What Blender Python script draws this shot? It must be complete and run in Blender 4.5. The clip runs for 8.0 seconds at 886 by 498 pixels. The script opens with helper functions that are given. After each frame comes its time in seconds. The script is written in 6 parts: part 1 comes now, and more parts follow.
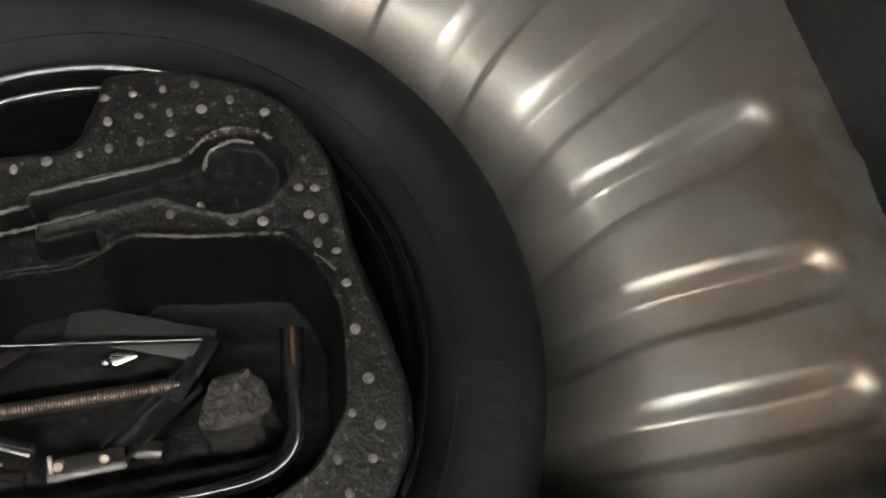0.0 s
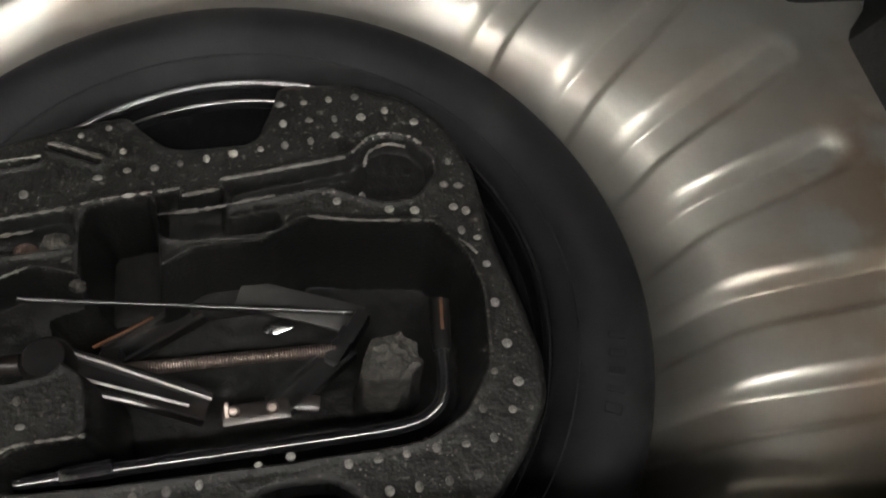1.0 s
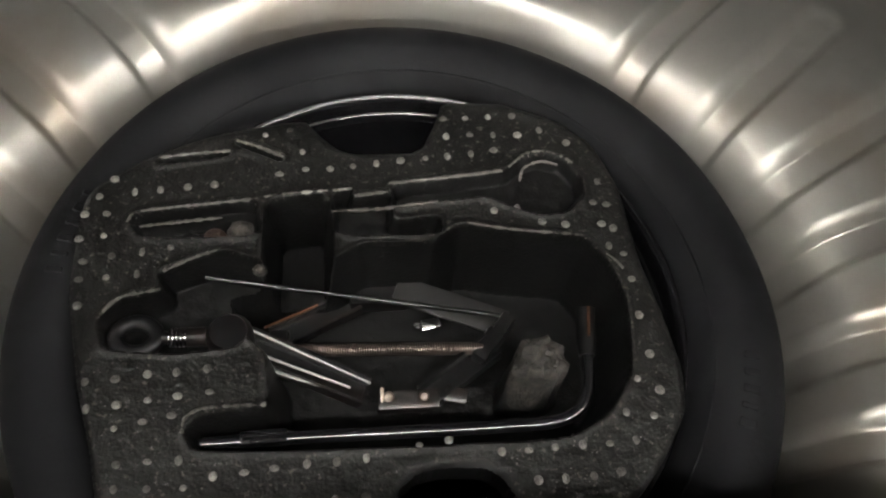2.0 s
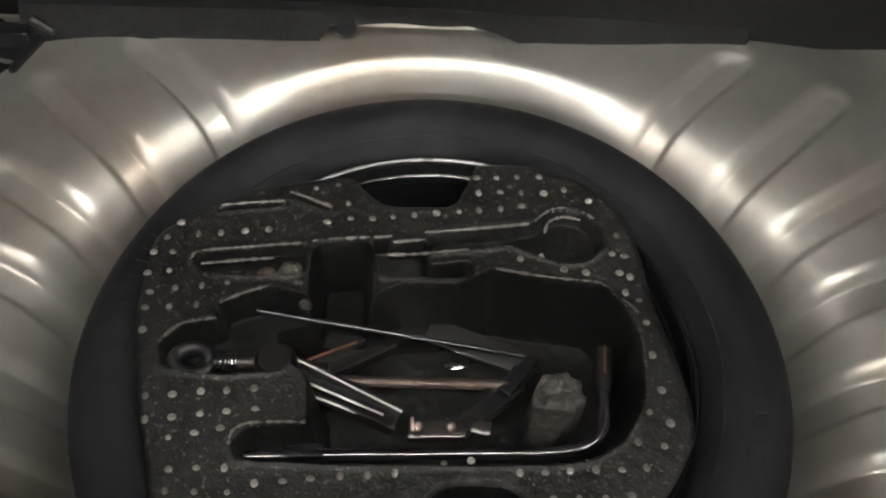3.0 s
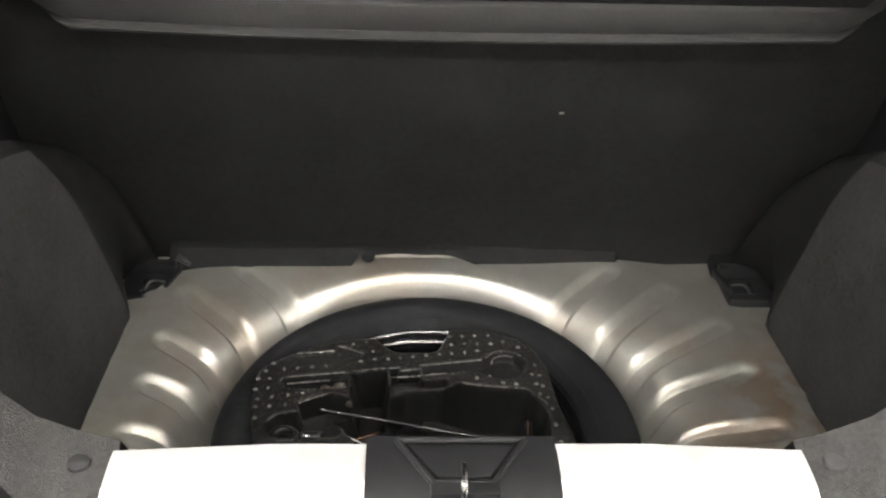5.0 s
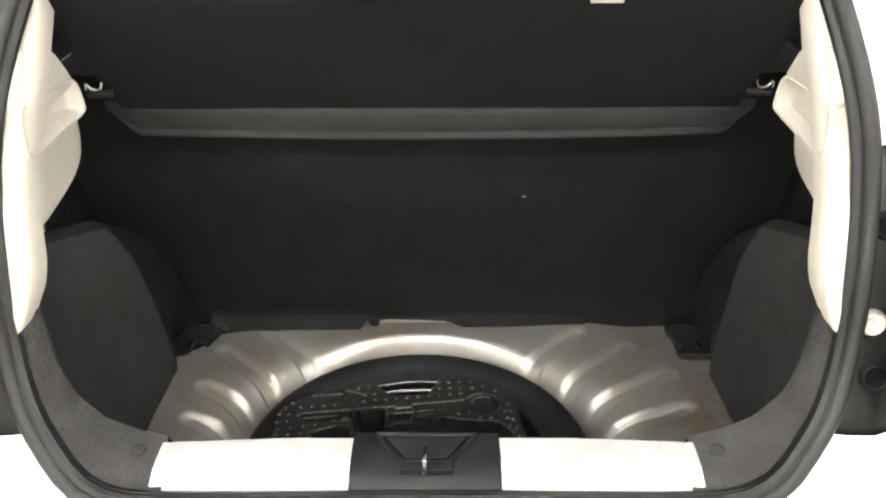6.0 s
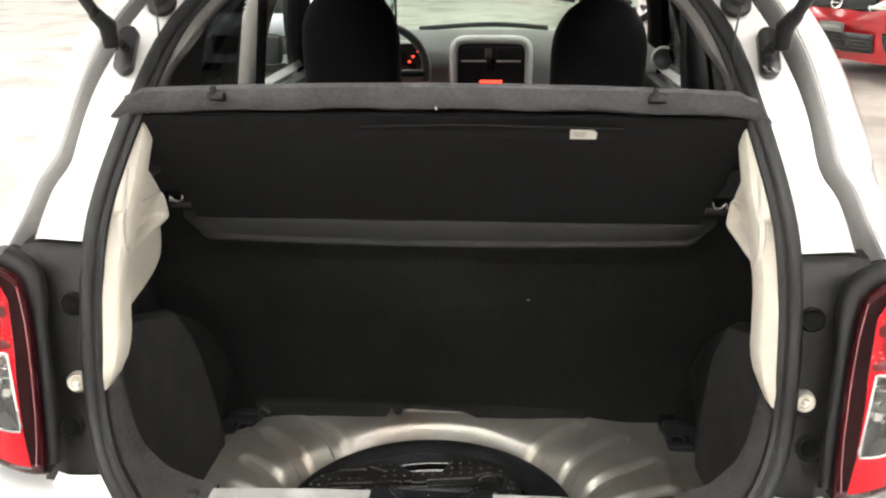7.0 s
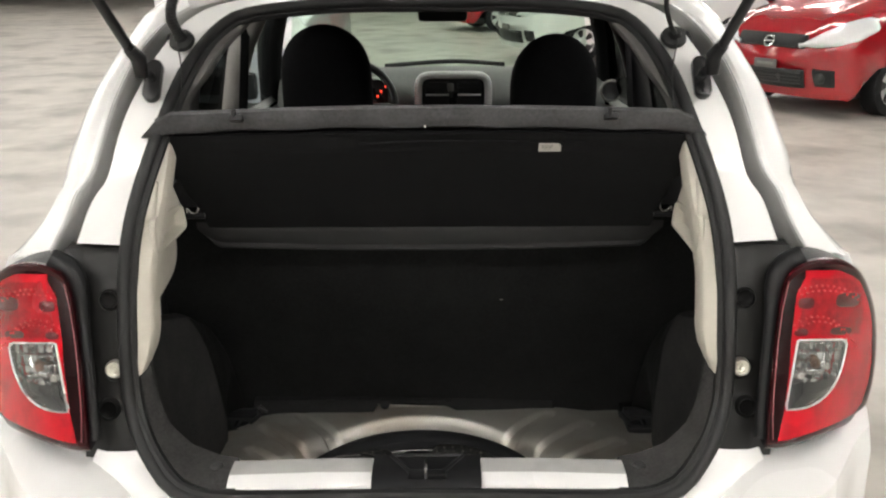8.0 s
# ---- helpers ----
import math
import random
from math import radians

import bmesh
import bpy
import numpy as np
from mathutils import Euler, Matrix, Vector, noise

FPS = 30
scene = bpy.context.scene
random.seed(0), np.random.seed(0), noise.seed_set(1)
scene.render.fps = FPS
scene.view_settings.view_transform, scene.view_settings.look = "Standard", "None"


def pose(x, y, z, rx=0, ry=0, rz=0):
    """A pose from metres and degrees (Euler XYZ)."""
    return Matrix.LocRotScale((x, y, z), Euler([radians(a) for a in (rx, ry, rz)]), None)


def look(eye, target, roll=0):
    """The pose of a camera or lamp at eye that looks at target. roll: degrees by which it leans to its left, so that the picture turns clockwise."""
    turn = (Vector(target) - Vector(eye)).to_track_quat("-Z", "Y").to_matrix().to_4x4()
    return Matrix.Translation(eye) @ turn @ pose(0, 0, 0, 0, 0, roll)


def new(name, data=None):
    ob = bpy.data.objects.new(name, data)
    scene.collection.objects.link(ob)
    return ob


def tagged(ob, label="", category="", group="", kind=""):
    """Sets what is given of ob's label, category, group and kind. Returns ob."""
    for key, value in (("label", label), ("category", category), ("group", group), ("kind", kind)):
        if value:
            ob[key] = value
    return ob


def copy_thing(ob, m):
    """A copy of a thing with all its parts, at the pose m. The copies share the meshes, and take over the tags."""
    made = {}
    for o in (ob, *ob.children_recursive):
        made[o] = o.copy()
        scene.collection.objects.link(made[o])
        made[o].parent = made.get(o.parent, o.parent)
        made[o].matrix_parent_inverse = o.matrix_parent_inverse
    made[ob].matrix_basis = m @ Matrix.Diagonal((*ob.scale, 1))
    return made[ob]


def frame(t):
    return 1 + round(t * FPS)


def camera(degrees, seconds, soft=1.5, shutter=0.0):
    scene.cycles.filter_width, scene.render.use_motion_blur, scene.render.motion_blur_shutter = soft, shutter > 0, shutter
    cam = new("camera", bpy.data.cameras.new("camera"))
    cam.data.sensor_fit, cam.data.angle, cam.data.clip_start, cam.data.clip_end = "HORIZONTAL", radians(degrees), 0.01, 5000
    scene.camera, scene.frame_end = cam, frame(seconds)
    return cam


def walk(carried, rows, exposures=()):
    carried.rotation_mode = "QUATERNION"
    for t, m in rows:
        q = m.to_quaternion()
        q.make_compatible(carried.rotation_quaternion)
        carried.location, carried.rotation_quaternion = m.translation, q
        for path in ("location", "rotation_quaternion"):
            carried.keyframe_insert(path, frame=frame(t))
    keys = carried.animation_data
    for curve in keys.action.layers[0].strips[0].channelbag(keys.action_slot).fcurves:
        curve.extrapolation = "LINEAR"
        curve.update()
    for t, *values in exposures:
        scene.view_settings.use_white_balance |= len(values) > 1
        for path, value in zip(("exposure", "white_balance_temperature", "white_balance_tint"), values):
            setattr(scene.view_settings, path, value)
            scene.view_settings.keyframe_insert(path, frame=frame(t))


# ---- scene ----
cam = camera(53.3, 8.0, soft=2.2)
# the parked car stands nose-down by two degrees; all that belongs to it is built in its own axes
CAR = pose(0, 0, 0, -2.0, 0, 0)
PATH = [
    (0, (0.123, 0.053, 0.986), (0.448, 0.806, -0.838), 13.6),
    (0.5, (0.068, 0.012, 1.015), (0.432, 0.837, -0.77), 14.5),
    (1, (0.018, -0.03, 1.034), (0.329, 0.888, -0.715), 11.7),
    (1.5, (-0.022, -0.044, 1.049), (0.228, 0.901, -0.695), 10.7),
    (2, (-0.062, -0.059, 1.065), (0.12, 0.923, -0.668), 8.8),
    (2.2, (-0.073, -0.067, 1.069), (0.087, 0.941, -0.651), 7.7),
    (3.3, (-0.03, -0.187, 1.137), (-0.015, 1.047, -0.436), 2.3),
    (3.5, (-0.013, -0.226, 1.176), (-0.036, 1.036, -0.375), 0.9),
    (4, (0.012, -0.335, 1.248), (-0.039, 1.057, -0.187), 0.5),
    (4.5, (-0.011, -0.471, 1.305), (0.006, 1.054, 0.011), 1.8),
    (5, (-0.06, -0.651, 1.371), (0.021, 0.987, 0.226), 2.1),
    (6.3, (0.088, -1.05, 1.473), (0.014, 0.761, 0.627), -1.0),
    (6.5, (0.114, -1.107, 1.484), (0.009, 0.727, 0.694), -0.9),
    (7, (0.098, -1.238, 1.512), (-0.023, 0.65, 0.864), -0.2),
    (7.5, (0.059, -1.385, 1.52), (0.008, 0.53, 0.946), -0.3),
    (8, (0.042, -1.489, 1.514), (0.028, 0.43, 0.95), -0.4),
]
walk(cam, [(t, CAR @ look(eye, target, roll)) for t, eye, target, roll in PATH],
     exposures=[(0.0, 0.85), (2.2, 0.80), (3.5, 1.08), (5.0, 1.22), (6.5, 0.82), (7.2, 0.17), (8.0, -0.42)])

# ---- world and light ----
world = bpy.data.worlds.new("garage_air")
world.use_nodes = True
world.node_tree.nodes["Background"].inputs[0].default_value = (0.9, 0.95, 1.0, 1)
world.node_tree.nodes["Background"].inputs[1].default_value = 0.05
scene.world = world
scene.view_settings.exposure = 0.0
TUBE_POWER = 55.0


# ---- materials ----
def mat(name, color, rough=0.5, metal=0.0, scale=40.0, vary=0.15, bump=0.0, bump_scale=200.0, coat=0.0, spec=0.5, stain=None, stain_scale=4.0,
        stain_amount=0.5, rough_vary=0.1, stain_range=(0.5, 0.68)):
    """Principled surface with two scales of colour variation, fine relief and, if given, stains of another colour."""
    m = bpy.data.materials.new(name)
    m.use_nodes = True
    nt = m.node_tree
    n, l = nt.nodes, nt.links
    b = n["Principled BSDF"]
    tc = n.new("ShaderNodeTexCoord")
    na = n.new("ShaderNodeTexNoise")
    na.inputs["Scale"].default_value, na.inputs["Detail"].default_value = scale, 6
    nb = n.new("ShaderNodeTexNoise")
    nb.inputs["Scale"].default_value, nb.inputs["Detail"].default_value = scale / 9, 3
    l.new(tc.outputs["Object"], na.inputs["Vector"])
    l.new(tc.outputs["Object"], nb.inputs["Vector"])
    add = n.new("ShaderNodeMath")
    add.operation = "ADD"
    l.new(na.outputs["Fac"], add.inputs[0])
    l.new(nb.outputs["Fac"], add.inputs[1])
    mr = n.new("ShaderNodeMapRange")
    mr.inputs["From Min"].default_value, mr.inputs["From Max"].default_value = 0.6, 1.4
    mr.inputs["To Min"].default_value, mr.inputs["To Max"].default_value = 1 - vary, 1 + vary
    l.new(add.outputs[0], mr.inputs["Value"])
    mul = n.new("ShaderNodeVectorMath")
    mul.operation = "SCALE"
    mul.inputs[0].default_value = color
    l.new(mr.outputs[0], mul.inputs["Scale"])
    out = mul.outputs[0]
    if stain:
        ns = n.new("ShaderNodeTexNoise")
        ns.inputs["Scale"].default_value, ns.inputs["Detail"].default_value = stain_scale, 5
        l.new(tc.outputs["Object"], ns.inputs["Vector"])
        rs = n.new("ShaderNodeMapRange")
        rs.inputs["From Min"].default_value, rs.inputs["From Max"].default_value = stain_range
        rs.inputs["To Max"].default_value = stain_amount
        l.new(ns.outputs["Fac"], rs.inputs["Value"])
        mx = n.new("ShaderNodeMix")
        mx.data_type = "RGBA"
        l.new(rs.outputs[0], mx.inputs["Factor"])
        l.new(out, mx.inputs[6])
        mx.inputs[7].default_value = (*stain, 1)
        out = mx.outputs[2]
    l.new(out, b.inputs["Base Color"])
    rr = n.new("ShaderNodeMapRange")
    rr.inputs["To Min"].default_value, rr.inputs["To Max"].default_value = max(0.02, rough - rough_vary), min(1, rough + rough_vary)
    l.new(nb.outputs["Fac"], rr.inputs["Value"])
    l.new(rr.outputs[0], b.inputs["Roughness"])
    b.inputs["Metallic"].default_value = metal
    b.inputs["Specular IOR Level"].default_value = spec
    b.inputs["Coat Weight"].default_value = coat
    b.inputs["Coat Roughness"].default_value = 0.06
    if bump:
        nn = n.new("ShaderNodeTexNoise")
        nn.inputs["Scale"].default_value, nn.inputs["Detail"].default_value = bump_scale, 4
        l.new(tc.outputs["Object"], nn.inputs["Vector"])
        bp = n.new("ShaderNodeBump")
        bp.inputs["Strength"].default_value, bp.inputs["Distance"].default_value = bump, 0.004
        l.new(nn.outputs["Fac"], bp.inputs["Height"])
        l.new(bp.outputs[0], b.inputs["Normal"])
    return m


def glow(name, color, strength):
    m = bpy.data.materials.new(name)
    m.use_nodes = True
    b = m.node_tree.nodes["Principled BSDF"]
    b.inputs["Base Color"].default_value = (*color, 1)
    b.inputs["Emission Color"].default_value = (*color, 1)
    b.inputs["Emission Strength"].default_value = strength
    return m


def pane(name, tint, gloss=0.06):
    """Thin glass: tinted light passes straight through, with a faint reflection."""
    m = bpy.data.materials.new(name)
    m.use_nodes = True
    nt = m.node_tree
    n, l = nt.nodes, nt.links
    n.remove(n["Principled BSDF"])
    tr, gl, mx = n.new("ShaderNodeBsdfTransparent"), n.new("ShaderNodeBsdfGlossy"), n.new("ShaderNodeMixShader")
    tr.inputs[0].default_value = (*tint, 1)
    gl.inputs["Roughness"].default_value = 0.02
    mx.inputs[0].default_value = gloss
    l.new(tr.outputs[0], mx.inputs[1])
    l.new(gl.outputs[0], mx.inputs[2])
    l.new(mx.outputs[0], n["Material Output"].inputs[0])
    return m


def clear_red(name, color, rough=0.08, transmission=0.5):
    m = bpy.data.materials.new(name)
    m.use_nodes = True
    b = m.node_tree.nodes["Principled BSDF"]
    b.inputs["Base Color"].default_value = (*color, 1)
    b.inputs["Roughness"].default_value = rough
    b.inputs["Transmission Weight"].default_value = transmission
    b.inputs["IOR"].default_value = 1.3
    b.inputs["Coat Weight"].default_value = 1.0
    b.inputs["Coat Roughness"].default_value = 0.03
    return m


WHITE = mat("white_car_paint", (0.87, 0.87, 0.865), 0.28, 0, 3, 0.02, coat=0.8)
WHITE_GREYED = mat("greyish_white_paint", (0.43, 0.43, 0.42), 0.5, 0, 14, 0.08, stain=(0.34, 0.335, 0.325), stain_scale=18, stain_amount=0.5)
# white body paint greyed to stand for the shade deep in the rain gutter
DRAIN = mat("shaded_gutter_paint", (0.62, 0.62, 0.61), 0.4, 0, 12, 0.12, coat=0.2, stain=(0.42, 0.41, 0.4), stain_scale=14, stain_amount=0.5)
RED = mat("red_car_paint", (0.32, 0.006, 0.012), 0.16, 0, 3, 0.04, coat=1.0)
SILVER = mat("silver_car_paint", (0.45, 0.47, 0.5), 0.3, 0.5, 3, 0.03, coat=0.8)
METAL = mat("painted_sheet_metal", (0.50, 0.49, 0.448), 0.43, 0.82, 30, 0.09, 0.03, 300, stain=(0.36, 0.25, 0.16), stain_scale=5.5, stain_amount=0.5)
METAL_NODES = METAL.node_tree
# brown dried-water stains along one side of the boot floor, and faint ones elsewhere
STAIN_MIX = METAL_NODES.nodes.new("ShaderNodeMix")
STAIN_MIX.data_type = "RGBA"
STAIN_MIX.inputs[7].default_value = (0.37, 0.25, 0.16, 1)
METAL_NODES.links.new(METAL_NODES.nodes["Principled BSDF"].inputs["Base Color"].links[0].from_socket, STAIN_MIX.inputs[6])
METAL_NODES.links.new(STAIN_MIX.outputs[2], METAL_NODES.nodes["Principled BSDF"].inputs["Base Color"])
STAIN_COORD, STAIN_SPLIT, STAIN_NOISE, STAIN_EDGE, STAIN_SIDE, STAIN_MUL = (METAL_NODES.nodes.new("ShaderNode" + k) for k in ("TexCoord", "SeparateXYZ", "TexNoise", "MapRange", "MapRange", "Math"))
STAIN_NOISE.inputs["Scale"].default_value, STAIN_NOISE.inputs["Detail"].default_value = 11, 6
STAIN_EDGE.inputs["From Min"].default_value, STAIN_EDGE.inputs["From Max"].default_value = 0.42, 0.52
STAIN_SIDE.inputs["From Min"].default_value, STAIN_SIDE.inputs["From Max"].default_value = 0.38, 0.5
STAIN_SIDE.inputs["To Min"].default_value, STAIN_SIDE.inputs["To Max"].default_value = 0.06, 0.8
STAIN_MUL.operation = "MULTIPLY"
METAL_NODES.links.new(STAIN_COORD.outputs["Object"], STAIN_NOISE.inputs["Vector"])
METAL_NODES.links.new(STAIN_COORD.outputs["Object"], STAIN_SPLIT.inputs[0])
METAL_NODES.links.new(STAIN_NOISE.outputs["Fac"], STAIN_EDGE.inputs["Value"])
METAL_NODES.links.new(STAIN_SPLIT.outputs["X"], STAIN_SIDE.inputs["Value"])
METAL_NODES.links.new(STAIN_EDGE.outputs[0], STAIN_MUL.inputs[0])
METAL_NODES.links.new(STAIN_SIDE.outputs[0], STAIN_MUL.inputs[1])
STAIN_FRONT, STAIN_BOTH = METAL_NODES.nodes.new("ShaderNodeMapRange"), METAL_NODES.nodes.new("ShaderNodeMath")
STAIN_FRONT.inputs["From Min"].default_value, STAIN_FRONT.inputs["From Max"].default_value = 0.42, 0.33
STAIN_FRONT.inputs["To Min"].default_value = 0.12
STAIN_BOTH.operation = "MULTIPLY"
METAL_NODES.links.new(STAIN_SPLIT.outputs["Y"], STAIN_FRONT.inputs["Value"])
METAL_NODES.links.new(STAIN_MUL.outputs[0], STAIN_BOTH.inputs[0])
METAL_NODES.links.new(STAIN_FRONT.outputs[0], STAIN_BOTH.inputs[1])
METAL_NODES.links.new(STAIN_BOTH.outputs[0], STAIN_MIX.inputs[0])
RUBBER = mat("tyre_rubber", (0.0068, 0.007, 0.0082), 0.75, 0, 60, 0.35, 0.06, 250, spec=0.22, stain=(0.019, 0.0195, 0.021), stain_scale=13, stain_amount=0.5)
SEAL = mat("seal_rubber", (0.0078, 0.0078, 0.0082), 0.6, 0, 60, 0.15)
STEEL = mat("black_steel", (0.01, 0.01, 0.011), 0.16, 0.0, 30, 0.2, coat=1.0, rough_vary=0.05)
JACK = mat("black_jack_steel", (0.010, 0.010, 0.0105), 0.3, 0.0, 60, 0.3, spec=0.22, coat=0.1, stain=(0.022, 0.011, 0.006), stain_scale=25, stain_amount=0.4)
BARE = mat("bright_steel", (0.6, 0.6, 0.6), 0.2, 1.0, 60, 0.1)
ZINC = mat("zinc_bolt", (0.85, 0.82, 0.74), 0.35, 0.7, 60, 0.1)
COPPER = mat("rusty_steel", (0.17, 0.08, 0.042), 0.45, 0.7, 80, 0.3)
JACKBASE = mat("rusty_black_steel", (0.022, 0.020, 0.019), 0.22, 0.2, 60, 0.3, spec=0.4, stain=(0.05, 0.02, 0.01), stain_scale=60, stain_amount=0.35)
SCREW = mat("dull_screw_steel", (0.19, 0.155, 0.135), 0.35, 0.8, 80, 0.3)
FOAM = mat("black_foam_tray", (0.0105, 0.0102, 0.0096), 0.45, 0, 120, 0.45, 0.38, 330, spec=0.24, stain=(0.085, 0.08, 0.068), stain_scale=210, stain_amount=0.75, stain_range=(0.605, 0.68))
# same foam as the tray top, darker: the shade inside its pockets is painted in
FOAM_DEEP = mat("shaded_pocket_foam", (0.0075, 0.0075, 0.0075), 0.5, 0, 120, 0.4, 0.2, 420, spec=0.2, stain=(0.03, 0.029, 0.026), stain_scale=160, stain_amount=0.5, stain_range=(0.64, 0.72))
SCUFF = mat("scuffed_foam_edge", (0.1, 0.096, 0.086), 0.6, 0, 300, 0.7, 0.4, 700)
WORNFOAM = mat("worn_grey_foam", (0.03, 0.028, 0.025), 0.7, 0, 260, 0.9, 0.8, 350, stain=(0.11, 0.1, 0.085), stain_scale=90, stain_amount=0.7)
LUMP = mat("brown_crumbled_foam", (0.06, 0.036, 0.028), 0.7, 0, 200, 0.6, 0.6, 350)
EDGESTEEL = mat("pale_edge_steel", (0.5, 0.5, 0.49), 0.45, 0.2, 120, 0.5, 0.2, 300)
GREYSTEEL = mat("dull_grey_steel", (0.024, 0.0235, 0.023), 0.4, 0.3, 60, 0.2)
STUD = mat("pale_scuffed_stud", (0.17, 0.165, 0.15), 0.8, 0, 500, 0.6, 0.4, 900)
STUD_NODES = STUD.node_tree
STUD_RANDOM = STUD_NODES.nodes.new("ShaderNodeObjectInfo")
STUD_SCALE = STUD_NODES.nodes.new("ShaderNodeVectorMath")
STUD_SCALE.operation = "SCALE"
STUD_RANGE = STUD_NODES.nodes.new("ShaderNodeMapRange")
STUD_RANGE.inputs["To Min"].default_value, STUD_RANGE.inputs["To Max"].default_value = 0.45, 1.3
STUD_NODES.links.new(STUD_RANDOM.outputs["Random"], STUD_RANGE.inputs["Value"])
STUD_NODES.links.new(STUD_NODES.nodes["Principled BSDF"].inputs["Base Color"].links[0].from_socket, STUD_SCALE.inputs[0])
STUD_NODES.links.new(STUD_RANGE.outputs[0], STUD_SCALE.inputs["Scale"])
STUD_NODES.links.new(STUD_SCALE.outputs[0], STUD_NODES.nodes["Principled BSDF"].inputs["Base Color"])
CARPET = mat("dark_grey_carpet", (0.0255, 0.025, 0.0245), 0.95, 0, 160, 0.45, 0.7, 700, spec=0.15)
CARPET_BLACK = mat("black_carpet", (0.0126, 0.0126, 0.0126), 0.95, 0, 120, 0.4, 0.6, 600, spec=0.15)
# carpet in recesses, its shade put into the base colour
CARPET_DEEP = mat("shaded_black_carpet", (0.007, 0.007, 0.007), 0.95, 0, 120, 0.4, 0.6, 600, spec=0.1)
FELT = mat("grey_felt", (0.052, 0.0505, 0.0497), 0.95, 0, 180, 0.45, 0.8, 500, spec=0.15)
SHELF = mat("shelf_fabric", (0.0065, 0.0065, 0.0072), 0.9, 0, 160, 0.4, 0.5, 600, spec=0.2)
SHELF_RIM = mat("shelf_rim_fabric", (0.075, 0.075, 0.078), 0.9, 0, 160, 0.35, 0.6, 600, spec=0.2)
SHELF_DARK = mat("shelf_flange_plastic", (0.0068, 0.0068, 0.0072), 0.6, 0, 120, 0.25, 0.3, 600)
HOLE = mat("dark_rubber_plug", (0.004, 0.004, 0.004), 0.6, 0, 80, 0.15, spec=0.12)
PANELBLACK = mat("worn_black_plastic", (0.0095, 0.0093, 0.009), 0.42, 0, 60, 0.18, 0.15, 900, spec=0.42)
PLASTIC = mat("black_plastic", (0.011, 0.011, 0.012), 0.42, 0, 80, 0.15, 0.12, 900, spec=0.3)
DARKCLIP = mat("dark_grey_clip", (0.03, 0.03, 0.03), 0.6, 0, 60, 0.1)
GLOSSBLACK = mat("smooth_black_plastic", (0.015, 0.015, 0.016), 0.3, 0, 60, 0.1)
BEIGE = mat("beige_plastic_trim", (0.56, 0.53, 0.46), 0.55, 0, 60, 0.05, 0.1, 900)
DARKTRIM = mat("dark_grey_trim", (0.11, 0.105, 0.1), 0.6, 0, 60, 0.06, 0.1, 900)
GREYTRIM = mat("grey_plastic_trim", (0.2, 0.195, 0.185), 0.6, 0, 60, 0.06, 0.1, 900)
SEATCLOTH = mat("black_seat_cloth", (0.01, 0.01, 0.011), 0.95, 0, 150, 0.3, 0.5, 700, spec=0.15)
DASH = mat("grey_dashboard_plastic", (0.15, 0.157, 0.15), 0.6, 0, 60, 0.1, 0.15, 800)
PALETRIM = mat("pale_silver_plastic", (0.88, 0.89, 0.88), 0.32, 0.1, 60, 0.04)
SILVERTRIM = mat("silver_plastic", (0.8, 0.8, 0.8), 0.3, 0.6, 60, 0.04)
LENSRED = mat("red_lamp_lens", (0.48, 0.004, 0.013), 0.2, 0, 14, 0.25, coat=0.45, spec=0.35, rough_vary=0.04, stain=(0.30, 0.003, 0.010), stain_scale=26, stain_amount=0.6)
LENSFIELD = mat("deep_red_reflector", (0.27, 0.003, 0.009), 0.25, 0, 90, 0.35, 0.25, 420, coat=0.3, spec=0.3, rough_vary=0.08, stain=(0.42, 0.008, 0.014), stain_scale=70, stain_amount=0.5)
LENSCUP = mat("deep_red_lamp_cup", (0.10, 0.003, 0.006), 0.25, 0, 60, 0.4, coat=0.6, rough_vary=0.05)
LENSSPARK = mat("red_lens_prism", (0.85, 0.06, 0.07), 0.1, 0.4, 30, 0.2, coat=1.0)
LENSDARK = mat("dark_red_lamp_lens", (0.03, 0.0012, 0.003), 0.2, 0, 30, 0.15, coat=0.3, spec=0.3, rough_vary=0.03)
STRIPLINE = mat("pale_pink_edge", (0.42, 0.16, 0.18), 0.25, 0.2, 60, 0.1, coat=0.6)
LENSSTRIP = mat("dark_maroon_lens", (0.012, 0.0008, 0.0016), 0.15, 0, 30, 0.15, spec=0.22, rough_vary=0.03)
LENSCLEAR = clear_red("clear_lamp_lens", (0.95, 0.95, 0.95), 0.02, 0.95)
CHROME = mat("chrome", (0.8, 0.8, 0.8), 0.1, 1.0, 60, 0.05)
LABEL = mat("paper_label", (0.6, 0.58, 0.54), 0.7, 0, 90, 0.08)
INK = mat("grey_ink", (0.25, 0.24, 0.22), 0.7, 0, 90, 0.1)
GLASS = pane("windscreen_glass", (0.64, 0.78, 0.68))
SIDEGLASS = pane("side_glass", (0.72, 0.8, 0.8))
PRIVACY = pane("privacy_glass", (0.03, 0.034, 0.034))
CARGLASS = mat("dark_car_glass", (0.01, 0.012, 0.012), 0.05, 0, 10, 0.1, rough_vary=0.02)
CONCRETE = mat("polished_concrete", (0.48, 0.45, 0.405), 0.42, 0, 3.2, 0.3, 0.05, 60, stain=(0.2, 0.18, 0.155), stain_scale=1.3, stain_amount=0.75, rough_vary=0.15)
WALLPAINT = mat("painted_wall", (0.6, 0.6, 0.57), 0.8, 0, 2, 0.05, 0.1, 60)
CEIL = mat("ceiling_paint", (0.32, 0.32, 0.32), 0.9, 0, 2, 0.06)
TUBE = glow("lit_tube", (1.0, 0.97, 0.92), TUBE_POWER)
REDGLOW = glow("red_display", (1.0, 0.06, 0.03), 2.5)


